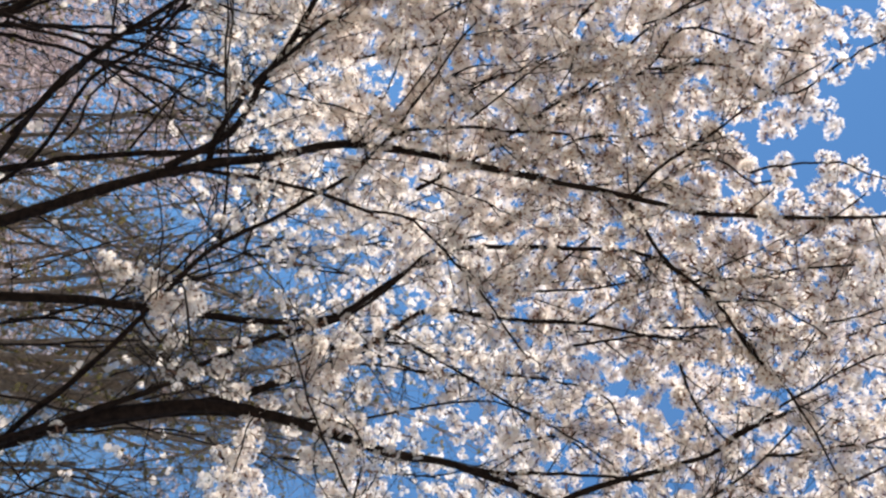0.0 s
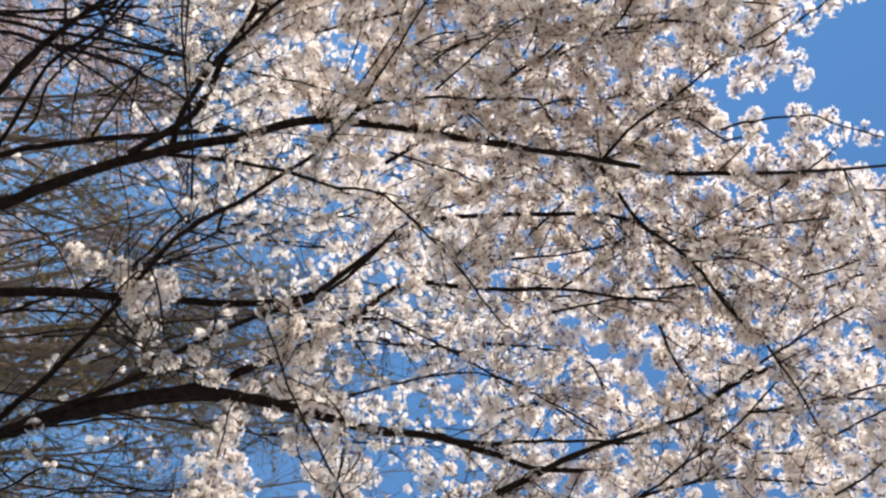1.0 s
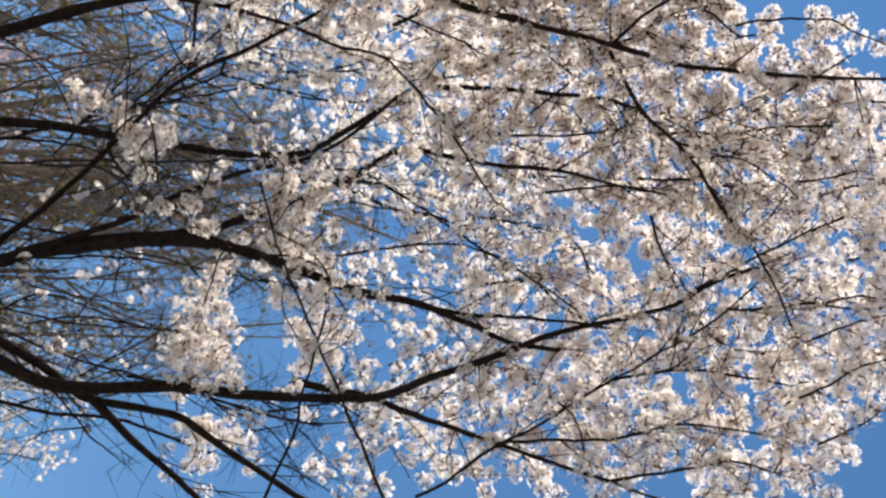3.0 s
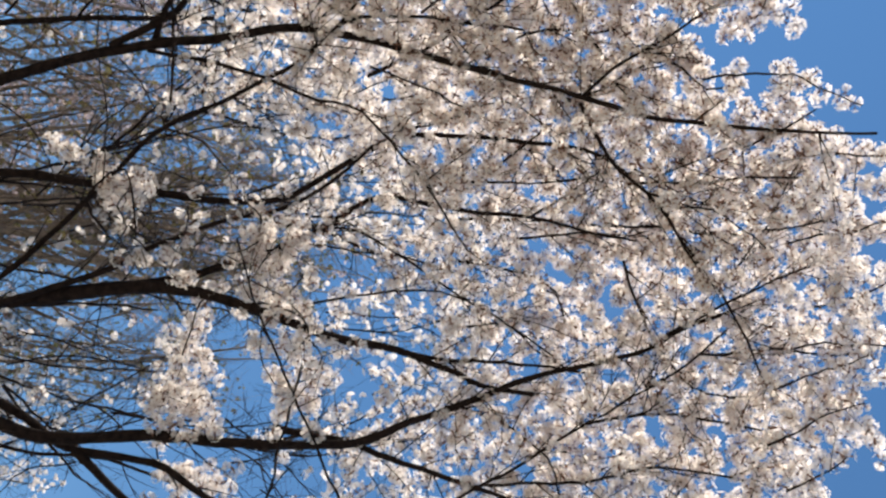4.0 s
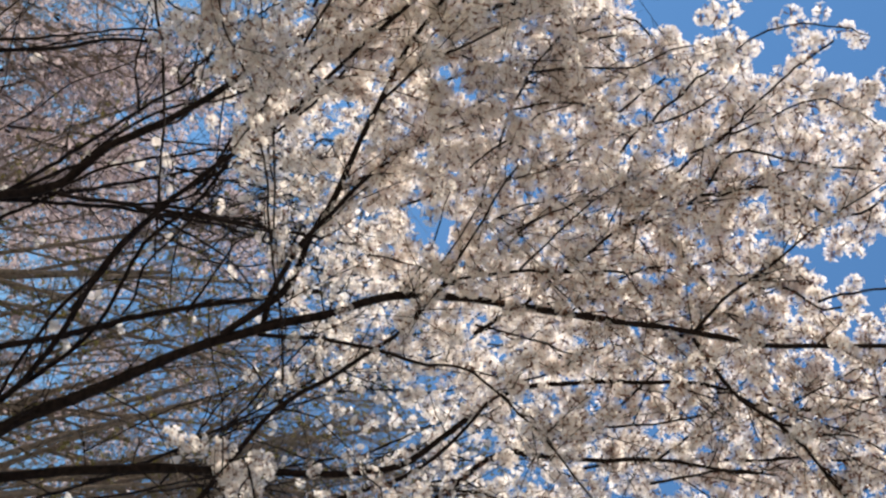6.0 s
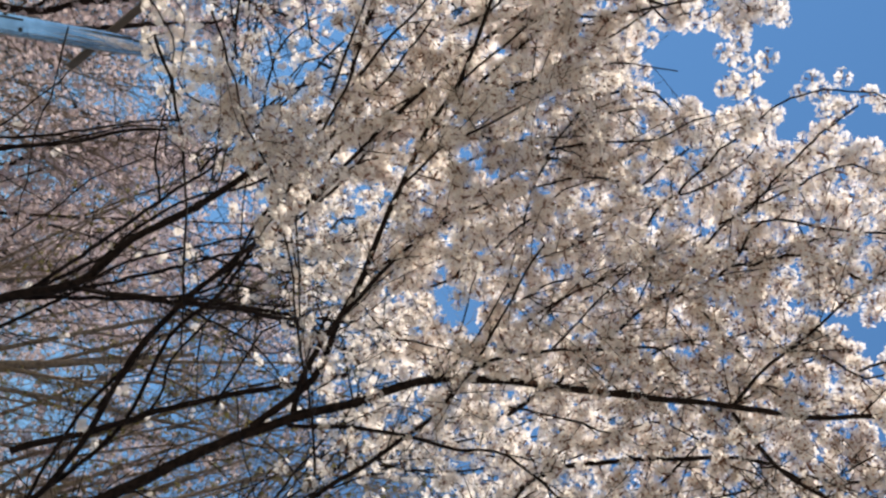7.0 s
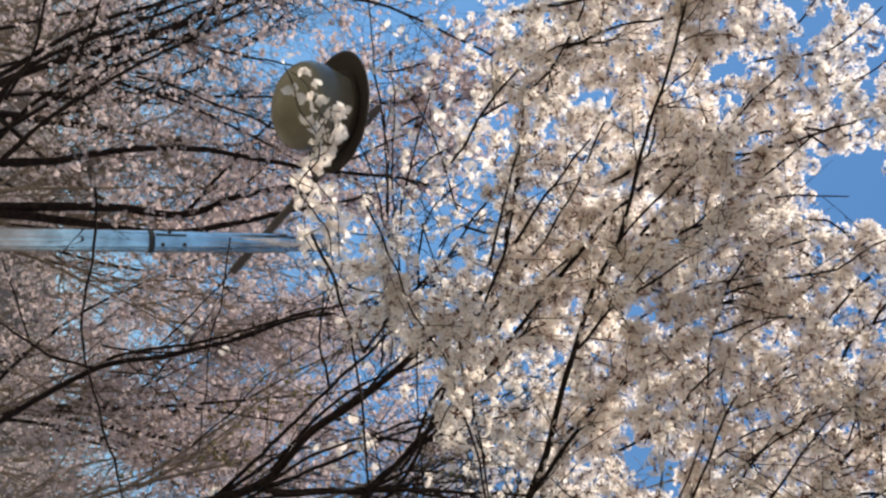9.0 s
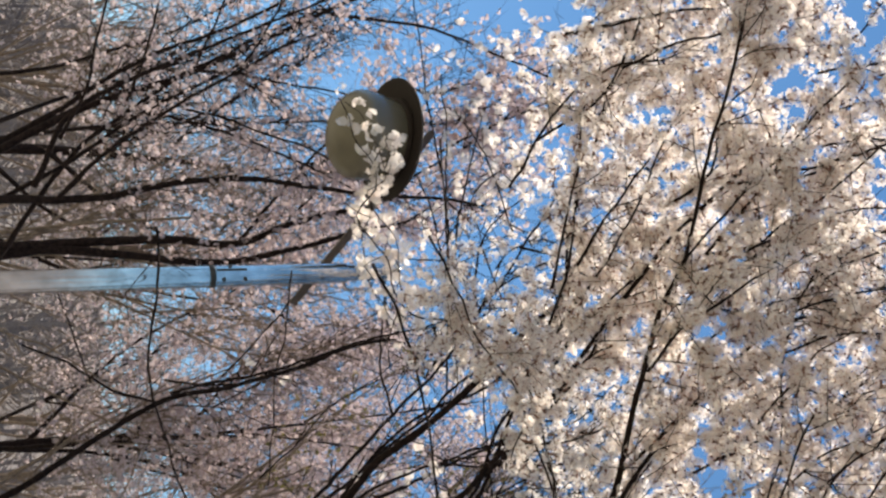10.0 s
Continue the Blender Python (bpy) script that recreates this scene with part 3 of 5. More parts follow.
limb(tree_a, 0.0084, 0.0042, 7, 1, (1.53, 3.02, 4.55), (1.44, 2.97, 4.64), (1.27, 2.88, 4.81), (1.09, 2.74, 4.99), (0.94, 2.62, 5.13), (0.76, 2.48, 5.27), (0.54, 2.32, 5.41), (0.37, 2.23, 5.49))
limb(tree_a, 0.0126, 0.007, 4, 0.5, (1.75, 5.23, 3.33), (1.75, 5.10, 3.56), (1.78, 4.94, 3.78), (1.77, 4.73, 4.10), (1.87, 4.42, 4.46))
limb(tree_a, 0.0168, 0.0084, 3, 0.4, (0.86, 5.30, 1.75), (1.02, 5.00, 2.20), (1.06, 4.67, 2.98), (0.94, 4.53, 3.27), (0.85, 4.38, 3.52), (0.75, 4.16, 3.84), (0.73, 3.97, 4.18))
limb(tree_a, 0.007, 0.0042, 6, 1, (0.68, 3.25, 4.92), (0.62, 3.07, 5.05), (0.70, 2.94, 5.11), (0.75, 2.77, 5.19))
limb(tree_a, 0.007, 0.0042, 6, 1, (0.97, 3.13, 4.81), (1.02, 2.93, 4.94), (1.10, 2.70, 5.06), (1.23, 2.60, 5.05))
limb(tree_a, 0.007, 0.0042, 9, 1, (0.50, 2.45, 5.34), (0.32, 2.28, 5.43), (0.16, 2.11, 5.50), (0.07, 1.96, 5.54))
limb(tree_a, 0.007, 0.0042, 9, 1, (0.54, 2.32, 5.41), (0.45, 2.13, 5.54), (0.43, 1.99, 5.62), (0.41, 1.84, 5.69))
limb(tree_a, 0.0084, 0.0042, 9, 1, (0.94, 2.62, 5.13), (0.82, 2.37, 5.33), (0.78, 2.09, 5.51), (0.78, 1.90, 5.60))
limb(tree_a, 0.0084, 0.0042, 9, 1, (1.27, 2.88, 4.81), (1.16, 2.59, 5.09), (1.03, 2.31, 5.32), (0.99, 2.03, 5.49))
limb(tree_a, 0.007, 0.0042, 9, 1, (-0.10, 2.63, 5.12), (-0.15, 2.40, 5.24), (-0.21, 2.21, 5.32), (-0.26, 1.99, 5.41))
limb(tree_a, 0.007, 0.0042, 9, 1, (-0.37, 2.87, 4.91), (-0.51, 2.70, 5.01), (-0.62, 2.52, 5.09), (-0.53, 2.37, 5.18), (-0.55, 2.26, 5.22))
limb(tree_a, 0.007, 0.0042, 9, 1, (0.09, 2.72, 5.18), (0.05, 2.52, 5.29), (0.03, 2.31, 5.41), (-0.03, 2.12, 5.49), (-0.10, 1.97, 5.53))
limb(tree_a, 0.007, 0.0042, 9, 1, (0.22, 3.41, 4.96), (0.17, 3.18, 5.15), (0.13, 2.95, 5.30), (0.14, 2.73, 5.42))
limb(tree_a, 0.007, 0.0042, 9, 1, (0.40, 3.41, 4.94), (0.39, 3.14, 5.16), (0.43, 2.99, 5.24), (0.58, 2.90, 5.25))
limb(tree_a, 0.007, 0.0042, 9, 1, (0.20, 2.72, 5.30), (0.39, 2.61, 5.33), (0.54, 2.51, 5.36), (0.68, 2.32, 5.42), (0.68, 2.15, 5.49))
limb(tree_a, 0.0084, 0.0042, 9, 1, (1.32, 2.50, 5.10), (1.22, 2.34, 5.24), (1.12, 2.15, 5.39), (1.12, 1.99, 5.47))
limb(tree_a, 0.0056, 0.0028, 8, 1, (-0.33, 2.21, 5.28), (-0.42, 2.08, 5.29), (-0.51, 1.96, 5.28))
limb(tree_a, 0.021, 0.007, 4, 1, (0.72, 5.34, 1.80), (0.50, 5.30, 2.30), (0.13, 5.13, 2.88), (-0.21, 4.90, 3.12), (-0.60, 4.76, 3.29), (-0.79, 4.61, 3.42), (-0.96, 4.44, 3.57), (-1.18, 4.21, 3.77), (-1.32, 4.10, 3.88), (-1.53, 3.94, 4.02), (-1.72, 3.77, 4.15), (-1.85, 3.63, 4.24), (-2.00, 3.42, 4.39), (-2.07, 3.30, 4.45))
limb(tree_a, 0.0154, 0.0056, 4, 1, (0.72, 5.34, 1.80), (0.50, 5.30, 2.30), (-0.15, 4.98, 3.19), (-0.67, 4.82, 3.44), (-0.89, 4.63, 3.62), (-1.29, 4.44, 3.80), (-1.45, 4.31, 3.86), (-1.78, 4.11, 3.96), (-2.17, 3.91, 3.98), (-2.42, 3.76, 3.96))
limb(tree_a, 0.0126, 0.0056, 4, 1, (0.72, 5.34, 1.80), (0.50, 5.30, 2.30), (0.32, 5.11, 2.79), (0.07, 5.02, 2.89), (-0.33, 4.95, 3.10), (-0.59, 4.83, 3.30), (-0.86, 4.70, 3.48), (-1.00, 4.56, 3.66), (-1.14, 4.38, 3.77), (-1.36, 4.13, 3.96), (-1.59, 4.00, 4.09), (-1.71, 3.90, 4.19))
limb(tree_a, 0.007, 0.0042, 6.5, 1, (-0.78, 3.12, 4.82), (-0.90, 2.99, 4.89), (-1.00, 2.87, 4.96), (-1.02, 2.69, 5.07), (-1.05, 2.53, 5.16))
limb(tree_a, 0.007, 0.0028, 6.5, 1, (-1.08, 3.12, 4.79), (-1.23, 3.04, 4.81), (-1.28, 2.88, 4.91), (-1.39, 2.72, 4.99), (-1.51, 2.64, 5.00))
limb(tree_a, 0.0056, 0.0028, 6.5, 1, (-1.43, 3.35, 4.47), (-1.45, 3.19, 4.61), (-1.45, 3.00, 4.77), (-1.52, 2.86, 4.84), (-1.54, 2.74, 4.91))
limb(tree_a, 0.0056, 0.0028, 6.5, 1, (-1.74, 3.29, 4.45), (-1.76, 3.14, 4.56), (-1.76, 3.00, 4.64), (-1.71, 2.87, 4.75))
limb(tree_a, 0.007, 0.0042, 5.5, 1, (-1.94, 3.54, 4.14), (-2.03, 3.37, 4.26), (-2.22, 3.25, 4.26), (-2.28, 3.12, 4.31))
limb(tree_a, 0.007, 0.0042, 5.5, 1, (-0.84, 3.56, 4.49), (-1.18, 3.50, 4.49), (-1.39, 3.40, 4.52), (-1.58, 3.26, 4.58), (-1.72, 3.14, 4.66))
limb(tree_a, 0.007, 0.0042, 5.5, 1, (-1.72, 3.51, 4.26), (-1.73, 3.29, 4.45), (-1.86, 3.08, 4.58), (-1.96, 2.90, 4.66))
limb(tree_a, 0.007, 0.0042, 5.5, 1, (-2.52, 3.52, 4.03), (-2.55, 3.34, 4.18), (-2.53, 3.20, 4.30), (-2.55, 3.01, 4.43))
limb(tree_a, 0.007, 0.0042, 5.5, 1, (-1.30, 3.62, 4.39), (-1.51, 3.37, 4.58), (-1.58, 3.20, 4.68), (-1.62, 3.02, 4.79))
limb(tree_a, 0.007, 0.0042, 5.5, 1, (-0.88, 3.80, 4.20), (-0.96, 3.61, 4.38), (-1.03, 3.40, 4.56), (-1.10, 3.20, 4.70))
limb(tree_a, 0.007, 0.0042, 5.5, 1, (-0.83, 2.95, 4.81), (-0.96, 2.77, 4.92), (-1.13, 2.65, 4.95), (-1.10, 2.48, 5.06), (-1.04, 2.21, 5.23))
limb(tree_a, 0.007, 0.0042, 3, 1, (1.39, 2.64, 4.09), (1.13, 2.88, 4.04), (0.87, 3.09, 3.96), (0.62, 3.27, 3.89), (0.34, 3.41, 3.83))
limb(tree_a, 0.007, 0.0042, 3, 1, (1.45, 2.92, 3.71), (1.19, 2.95, 3.83), (1.01, 2.99, 3.87), (0.73, 3.02, 3.94))
limb(tree_a, 0.0056, 0.0042, 4, 1.3, (0.42, 3.82, 3.50), (0.30, 3.87, 3.42), (0.17, 3.82, 3.54), (0.42, 3.77, 3.60))
limb(tree_a, 0.0098, 0.0056, 1, 0.2, (-0.88, 4.90, 3.07), (-0.86, 4.80, 3.18), (-0.86, 4.69, 3.29), (-0.85, 4.58, 3.41), (-0.87, 4.51, 3.48), (-0.91, 4.44, 3.56), (-0.88, 4.36, 3.68))
limb(tree_a, 0.0182, 0.0126, 2, 0.2, (-0.12, 5.57, 2.97), (-0.26, 5.25, 3.39), (-0.32, 5.13, 3.53), (-0.39, 4.96, 3.79), (-0.44, 4.78, 4.02), (-0.50, 4.63, 4.30))
limb(tree_a, 0.0084, 0.0056, 2, 0.3, (-0.84, 4.58, 3.41), (-0.83, 4.48, 3.49), (-0.80, 4.38, 3.57), (-0.75, 4.24, 3.72), (-0.74, 4.19, 3.83))
limb(tree_a, 0.0098, 0.0042, 1, 0.3, (-0.35, 4.80, 3.14), (-0.50, 4.75, 3.22), (-0.66, 4.69, 3.31), (-0.78, 4.62, 3.40), (-0.84, 4.56, 3.47))
limb(tree_a, 0.007, 0.0042, 2, 0.3, (-0.35, 4.64, 3.32), (-0.45, 4.57, 3.35), (-0.57, 4.52, 3.35), (-0.69, 4.43, 3.42), (-0.81, 4.33, 3.50), (-0.92, 4.28, 3.59))
limb(tree_a, 0.007, 0.0042, 2, 0.3, (-0.37, 4.54, 3.58), (-0.48, 4.47, 3.62), (-0.61, 4.38, 3.67), (-0.69, 4.31, 3.69), (-0.73, 4.23, 3.74))
limb(tree_a, 0.0084, 0.0056, 1, 0.4, (-0.59, 4.19, 3.83), (-0.65, 4.13, 3.85), (-0.73, 4.06, 3.85), (-0.81, 4.04, 3.89))
limb(tree_a, 0.0042, 0.0028, 1, 0.3, (-0.02, 4.03, 3.81), (-0.13, 4.00, 3.83), (-0.22, 3.94, 3.89), (-0.29, 3.90, 3.97))
limb(tree_a, 0.0042, 0.0028, 1, 0.2, (-0.02, 4.03, 3.80), (-0.10, 4.05, 3.74), (-0.18, 4.07, 3.68), (-0.25, 4.09, 3.59))
limb(tree_a, 0.0035, 0.0028, 0, 0.1, (0.26, 3.97, 3.53), (0.12, 3.98, 3.54), (-0.06, 4.00, 3.53), (-0.24, 4.03, 3.49), (-0.43, 4.05, 3.46))
limb(tree_a, 0.0042, 0.0028, 1, 0.1, (0.28, 4.83, 3.25), (0.18, 4.68, 3.40), (0.06, 4.58, 3.57), (-0.02, 4.46, 3.73), (-0.08, 4.41, 3.85))
limb(tree_a, 0.0042, 0.0028, 1, 0.1, (-0.02, 4.60, 3.23), (0.05, 4.54, 3.35), (0.13, 4.47, 3.45), (0.25, 4.42, 3.50), (0.31, 4.40, 3.52))
limb(tree_a, 0.0049, 0.0028, 2, 0.6, (0.01, 4.07, 3.83), (0.03, 3.97, 3.94), (0.10, 3.90, 3.99), (0.15, 3.83, 4.03))
limb(tree_a, 0.0056, 0.0042, 1, 0.1, (1.12, 5.14, 3.40), (1.17, 5.00, 3.47), (1.23, 4.90, 3.52), (1.25, 4.78, 3.67), (1.25, 4.64, 3.86), (1.21, 4.44, 4.17), (1.21, 4.31, 4.37))
limb(tree_a, 0.0098, 0.007, 1, 0.1, (1.17, 5.05, 3.30), (1.29, 4.92, 3.43), (1.40, 4.80, 3.50), (1.53, 4.71, 3.59))
limb(tree_a, 0.0042, 0.0028, 1, 0.1, (1.10, 4.87, 3.55), (1.12, 4.79, 3.66), (1.12, 4.71, 3.76), (1.13, 4.56, 3.99))
limb(tree_a, 0.007, 0.0042, 1, 0.2, (0.91, 4.54, 3.41), (0.87, 4.43, 3.58), (0.83, 4.30, 3.75), (0.84, 4.19, 3.97))
limb(tree_a, 0.0049, 0.0028, 3, 1, (-0.48, 3.68, 4.13), (-0.61, 3.61, 4.18), (-0.74, 3.55, 4.21), (-0.87, 3.50, 4.21), (-0.95, 3.45, 4.22))
limb(tree_a, 0.0049, 0.0028, 3, 1, (-0.49, 3.66, 4.16), (-0.65, 3.53, 4.24), (-0.80, 3.42, 4.28), (-0.90, 3.38, 4.32))
limb(tree_a, 0.0049, 0.0028, 3, 1, (-0.66, 3.83, 4.07), (-0.64, 3.72, 4.14), (-0.62, 3.63, 4.20), (-0.58, 3.54, 4.32))
limb(tree_a, 0.0042, 0.0028, 4, 1, (-0.63, 3.25, 4.52), (-0.53, 3.14, 4.57), (-0.45, 3.04, 4.61))
limb(tree_a, 0.0042, 0.0028, 4, 1, (-0.81, 3.06, 4.71), (-0.89, 3.00, 4.70), (-0.97, 2.95, 4.69), (-1.04, 2.91, 4.67))
limb(tree_a, 0.0042, 0.0028, 3, 1, (-0.87, 3.39, 4.32), (-0.94, 3.37, 4.32), (-1.02, 3.35, 4.33))
limb(tree_a, 0.0042, 0.0028, 4, 1, (-0.17, 2.55, 5.05), (-0.14, 2.48, 5.10), (-0.11, 2.39, 5.16), (-0.08, 2.30, 5.22))
limb(tree_a, 0.0035, 0.0028, 4, 1, (-0.15, 2.48, 5.10), (-0.22, 2.41, 5.16), (-0.27, 2.33, 5.21), (-0.34, 2.24, 5.27))
limb(tree_a, 0.0049, 0.0028, 4, 1, (-0.04, 2.44, 5.12), (-0.06, 2.28, 5.23), (-0.02, 2.18, 5.29), (0.04, 2.08, 5.35))
limb(tree_a, 0.0042, 0.0028, 4, 1, (0.23, 2.25, 5.34), (0.15, 2.21, 5.37), (0.02, 2.17, 5.42), (-0.07, 2.13, 5.44))
limb(tree_a, 0.0035, 0.0028, 4, 1, (-0.05, 2.15, 5.43), (-0.13, 2.11, 5.42), (-0.27, 2.07, 5.41), (-0.34, 2.03, 5.40))
limb(tree_a, 0.007, 0.0042, 2, 0.6, (0.29, 3.70, 4.38), (0.27, 3.63, 4.48), (0.32, 3.56, 4.56), (0.37, 3.47, 4.64))
limb(tree_a, 0.0056, 0.0042, 2, 0.4, (0.45, 3.87, 4.44), (0.44, 3.75, 4.60), (0.43, 3.62, 4.77), (0.44, 3.51, 4.90))
limb(tree_a, 0.0056, 0.0042, 4, 1, (-0.44, 3.25, 4.68), (-0.59, 3.11, 4.79), (-0.66, 2.98, 4.87), (-0.67, 2.82, 4.98), (-0.73, 2.69, 5.05))
limb(tree_a, 0.007, 0.0042, 6, 1, (-2.37, 3.97, 3.85), (-2.46, 3.74, 4.02), (-2.66, 3.49, 4.09), (-2.82, 3.30, 4.10))
limb(tree_a, 0.007, 0.0042, 6, 1, (-2.73, 3.66, 3.88), (-2.70, 3.40, 4.12), (-2.64, 3.15, 4.34), (-2.60, 2.93, 4.48))
limb(tree_a, 0.007, 0.0042, 6, 1, (-1.72, 3.51, 4.26), (-1.93, 3.27, 4.41), (-2.14, 3.02, 4.52), (-2.24, 2.84, 4.60))
limb(tree_a, 0.007, 0.0042, 6, 1, (-2.23, 4.18, 3.80), (-2.41, 3.94, 3.87), (-2.56, 3.66, 4.01), (-2.52, 3.39, 4.19))
limb(tree_a, 0.0056, 0.0028, 6, 1, (-0.59, 2.77, 4.99), (-0.77, 2.87, 4.87), (-0.90, 2.81, 4.87), (-0.93, 2.66, 4.95))
limb(tree_a, 0.0056, 0.0028, 6, 1, (-0.39, 3.49, 4.40), (-0.35, 3.33, 4.55), (-0.30, 3.18, 4.68), (-0.35, 3.05, 4.78), (-0.27, 2.89, 4.89))
limb(tree_a, 0.0056, 0.0028, 6, 1, (-0.14, 3.47, 4.57), (-0.24, 3.27, 4.74), (-0.36, 3.16, 4.78), (-0.49, 3.03, 4.83), (-0.48, 2.92, 4.87))
limb(tree_a, 0.007, 0.0042, 6, 1, (-1.05, 3.44, 4.64), (-1.19, 3.25, 4.77), (-1.34, 3.10, 4.84), (-1.46, 2.93, 4.92))
limb(tree_a, 0.007, 0.0042, 6, 1, (-0.81, 3.39, 4.70), (-0.97, 3.24, 4.79), (-1.03, 3.09, 4.89), (-1.09, 2.95, 4.96))
limb(tree_a, 0.007, 0.0042, 6, 1, (-1.40, 3.57, 4.44), (-1.41, 3.39, 4.59), (-1.41, 3.18, 4.75), (-1.52, 3.01, 4.84))
limb(tree_a, 0.007, 0.0042, 6, 1, (-1.66, 3.35, 4.61), (-1.68, 3.17, 4.74), (-1.67, 3.04, 4.82), (-1.54, 2.97, 4.87))
limb(tree_a, 0.007, 0.0042, 6, 1, (-1.96, 3.34, 4.52), (-1.96, 3.16, 4.65), (-2.02, 3.01, 4.73), (-1.94, 2.95, 4.77))
limb(tree_a, 0.007, 0.0042, 8, 1, (-1.29, 3.66, 3.99), (-1.44, 3.47, 4.10), (-1.51, 3.30, 4.20), (-1.61, 3.10, 4.30))
limb(tree_a, 0.0056, 0.0028, 8, 1, (-1.56, 3.65, 4.10), (-1.51, 3.50, 4.21), (-1.42, 3.34, 4.33), (-1.37, 3.20, 4.40))
limb(tree_a, 0.0056, 0.0028, 8, 1, (-0.69, 3.35, 4.40), (-0.82, 3.29, 4.51), (-0.90, 3.22, 4.64), (-0.94, 3.13, 4.77))
limb(tree_a, 0.0056, 0.0028, 8, 1, (-0.79, 3.41, 4.35), (-0.89, 3.35, 4.47), (-0.91, 3.30, 4.58), (-0.96, 3.22, 4.70))
limb(tree_a, 0.0056, 0.0028, 8, 1, (-1.03, 3.45, 4.30), (-1.15, 3.38, 4.43), (-1.27, 3.31, 4.54), (-1.33, 3.22, 4.67))
limb(tree_a, 0.0056, 0.0028, 8, 1, (-0.73, 3.34, 4.37), (-0.83, 3.27, 4.49), (-0.89, 3.20, 4.61), (-0.98, 3.13, 4.72))
limb(tree_a, 0.0056, 0.0028, 8, 1, (-0.62, 3.14, 4.33), (-0.74, 3.08, 4.41), (-0.84, 3.02, 4.49), (-0.94, 2.94, 4.59))
limb(tree_a, 0.0056, 0.0028, 8, 1, (-1.34, 3.50, 4.13), (-1.43, 3.40, 4.29), (-1.48, 3.30, 4.44), (-1.49, 3.21, 4.59))
# outermost sprays, past the outline of the crown
tree_a.shaped, tree_a.step = False, 0.035
limb(tree_a, 0.007, 0.0042, 1.5, 1, (-1.95, 3.32, 4.31), (-1.96, 3.20, 4.42), (-1.95, 3.08, 4.52), (-1.97, 2.84, 4.71), (-1.99, 2.61, 4.87))
limb(tree_a, 0.0098, 0.0042, 4, 1, (-0.35, 3.56, 4.45), (-0.59, 3.30, 4.63), (-0.72, 3.16, 4.73), (-0.85, 3.02, 4.82), (-1.01, 2.87, 4.89), (-1.25, 2.64, 5.01), (-1.39, 2.49, 5.06), (-1.52, 2.32, 5.10))
limb(tree_a, 0.007, 0.0042, 2, 1.2, (-0.95, 2.78, 4.94), (-0.98, 2.50, 5.10), (-0.87, 2.29, 5.20), (-0.98, 2.13, 5.23), (-1.10, 1.94, 5.26))
limb(tree_a, 0.0056, 0.0028, 3, 1.2, (-1.91, 3.85, 3.22), (-1.65, 3.86, 3.32), (-1.47, 3.85, 3.40), (-1.29, 3.82, 3.49), (-1.16, 3.81, 3.50), (-1.03, 3.83, 3.43))
limb(tree_a, 0.0056, 0.0028, 0, 1.4, (-1.59, 4.26, 3.74), (-1.70, 4.42, 3.55), (-1.78, 4.56, 3.41), (-1.90, 4.56, 3.34), (-2.03, 4.54, 3.34), (-2.16, 4.54, 3.27), (-2.25, 4.52, 3.21), (-2.34, 4.46, 3.28), (-2.45, 4.43, 3.27), (-2.53, 4.42, 3.21), (-2.63, 4.40, 3.17), (-2.72, 4.39, 3.12))
limb(tree_a, 0.0028, 0.0021, 0, 1.4, (-2.43, 4.43, 3.27), (-2.50, 4.38, 3.31), (-2.48, 4.37, 3.35), (-2.37, 4.43, 3.33))
limb(tree_a, 0.0028, 0.0021, 0, 1.4, (-2.03, 4.55, 3.34), (-1.99, 4.60, 3.24), (-1.91, 4.60, 3.28), (-1.87, 4.64, 3.22))
limb(tree_a, 0.0028, 0.0021, 0, 1.4, (-2.20, 4.54, 3.27), (-2.27, 4.54, 3.15), (-2.30, 4.51, 3.21))
limb(tree_a, 0.0028, 0.0021, 0, 1.4, (-1.76, 4.55, 3.40), (-1.94, 4.53, 3.36), (-2.07, 4.51, 3.36), (-2.17, 4.51, 3.28), (-2.28, 4.49, 3.22), (-2.32, 4.45, 3.30), (-2.46, 4.39, 3.27), (-2.55, 4.39, 3.23), (-2.65, 4.37, 3.19), (-2.69, 4.37, 3.14))
limb(tree_a, 0.0028, 0.0021, 0, 1.4, (-2.39, 4.41, 3.31), (-2.44, 4.37, 3.33), (-2.51, 4.35, 3.31), (-2.50, 4.34, 3.35))
limb(tree_a, 0.007, 0.0028, 2, 1.4, (0.69, 3.77, 4.13), (0.67, 3.56, 4.18), (0.69, 3.47, 4.25), (0.76, 3.42, 4.25), (0.83, 3.42, 4.18), (0.91, 3.40, 4.11))
limb(tree_a, 0.0042, 0.0028, 0, 1.4, (0.69, 3.45, 4.24), (0.61, 3.50, 4.17), (0.54, 3.48, 4.19), (0.49, 3.46, 4.21))
limb(tree_a, 0.0042, 0.0028, 0, 1.4, (0.76, 3.42, 4.25), (0.81, 3.36, 4.28), (0.88, 3.34, 4.24), (0.94, 3.36, 4.17))
limb(tree_a, 0.0042, 0.0028, 2, 1.4, (0.68, 3.52, 4.14), (0.76, 3.51, 4.09), (0.86, 3.47, 4.07), (0.94, 3.40, 4.10))
limb(tree_a, 0.0042, 0.0028, 0, 1.4, (0.61, 3.52, 4.18), (0.59, 3.57, 4.11), (0.57, 3.63, 4.03), (0.64, 3.59, 4.06))
limb(tree_a, 0.0042, 0.0028, 1, 1.4, (0.36, 3.77, 4.26), (0.36, 3.64, 4.08), (0.42, 3.66, 4.03), (0.46, 3.70, 3.95), (0.49, 3.66, 4.01))
limb(tree_a, 0.0042, 0.0028, 0, 1.4, (0.36, 3.64, 4.08), (0.29, 3.65, 4.09), (0.24, 3.70, 4.03), (0.18, 3.71, 4.02))
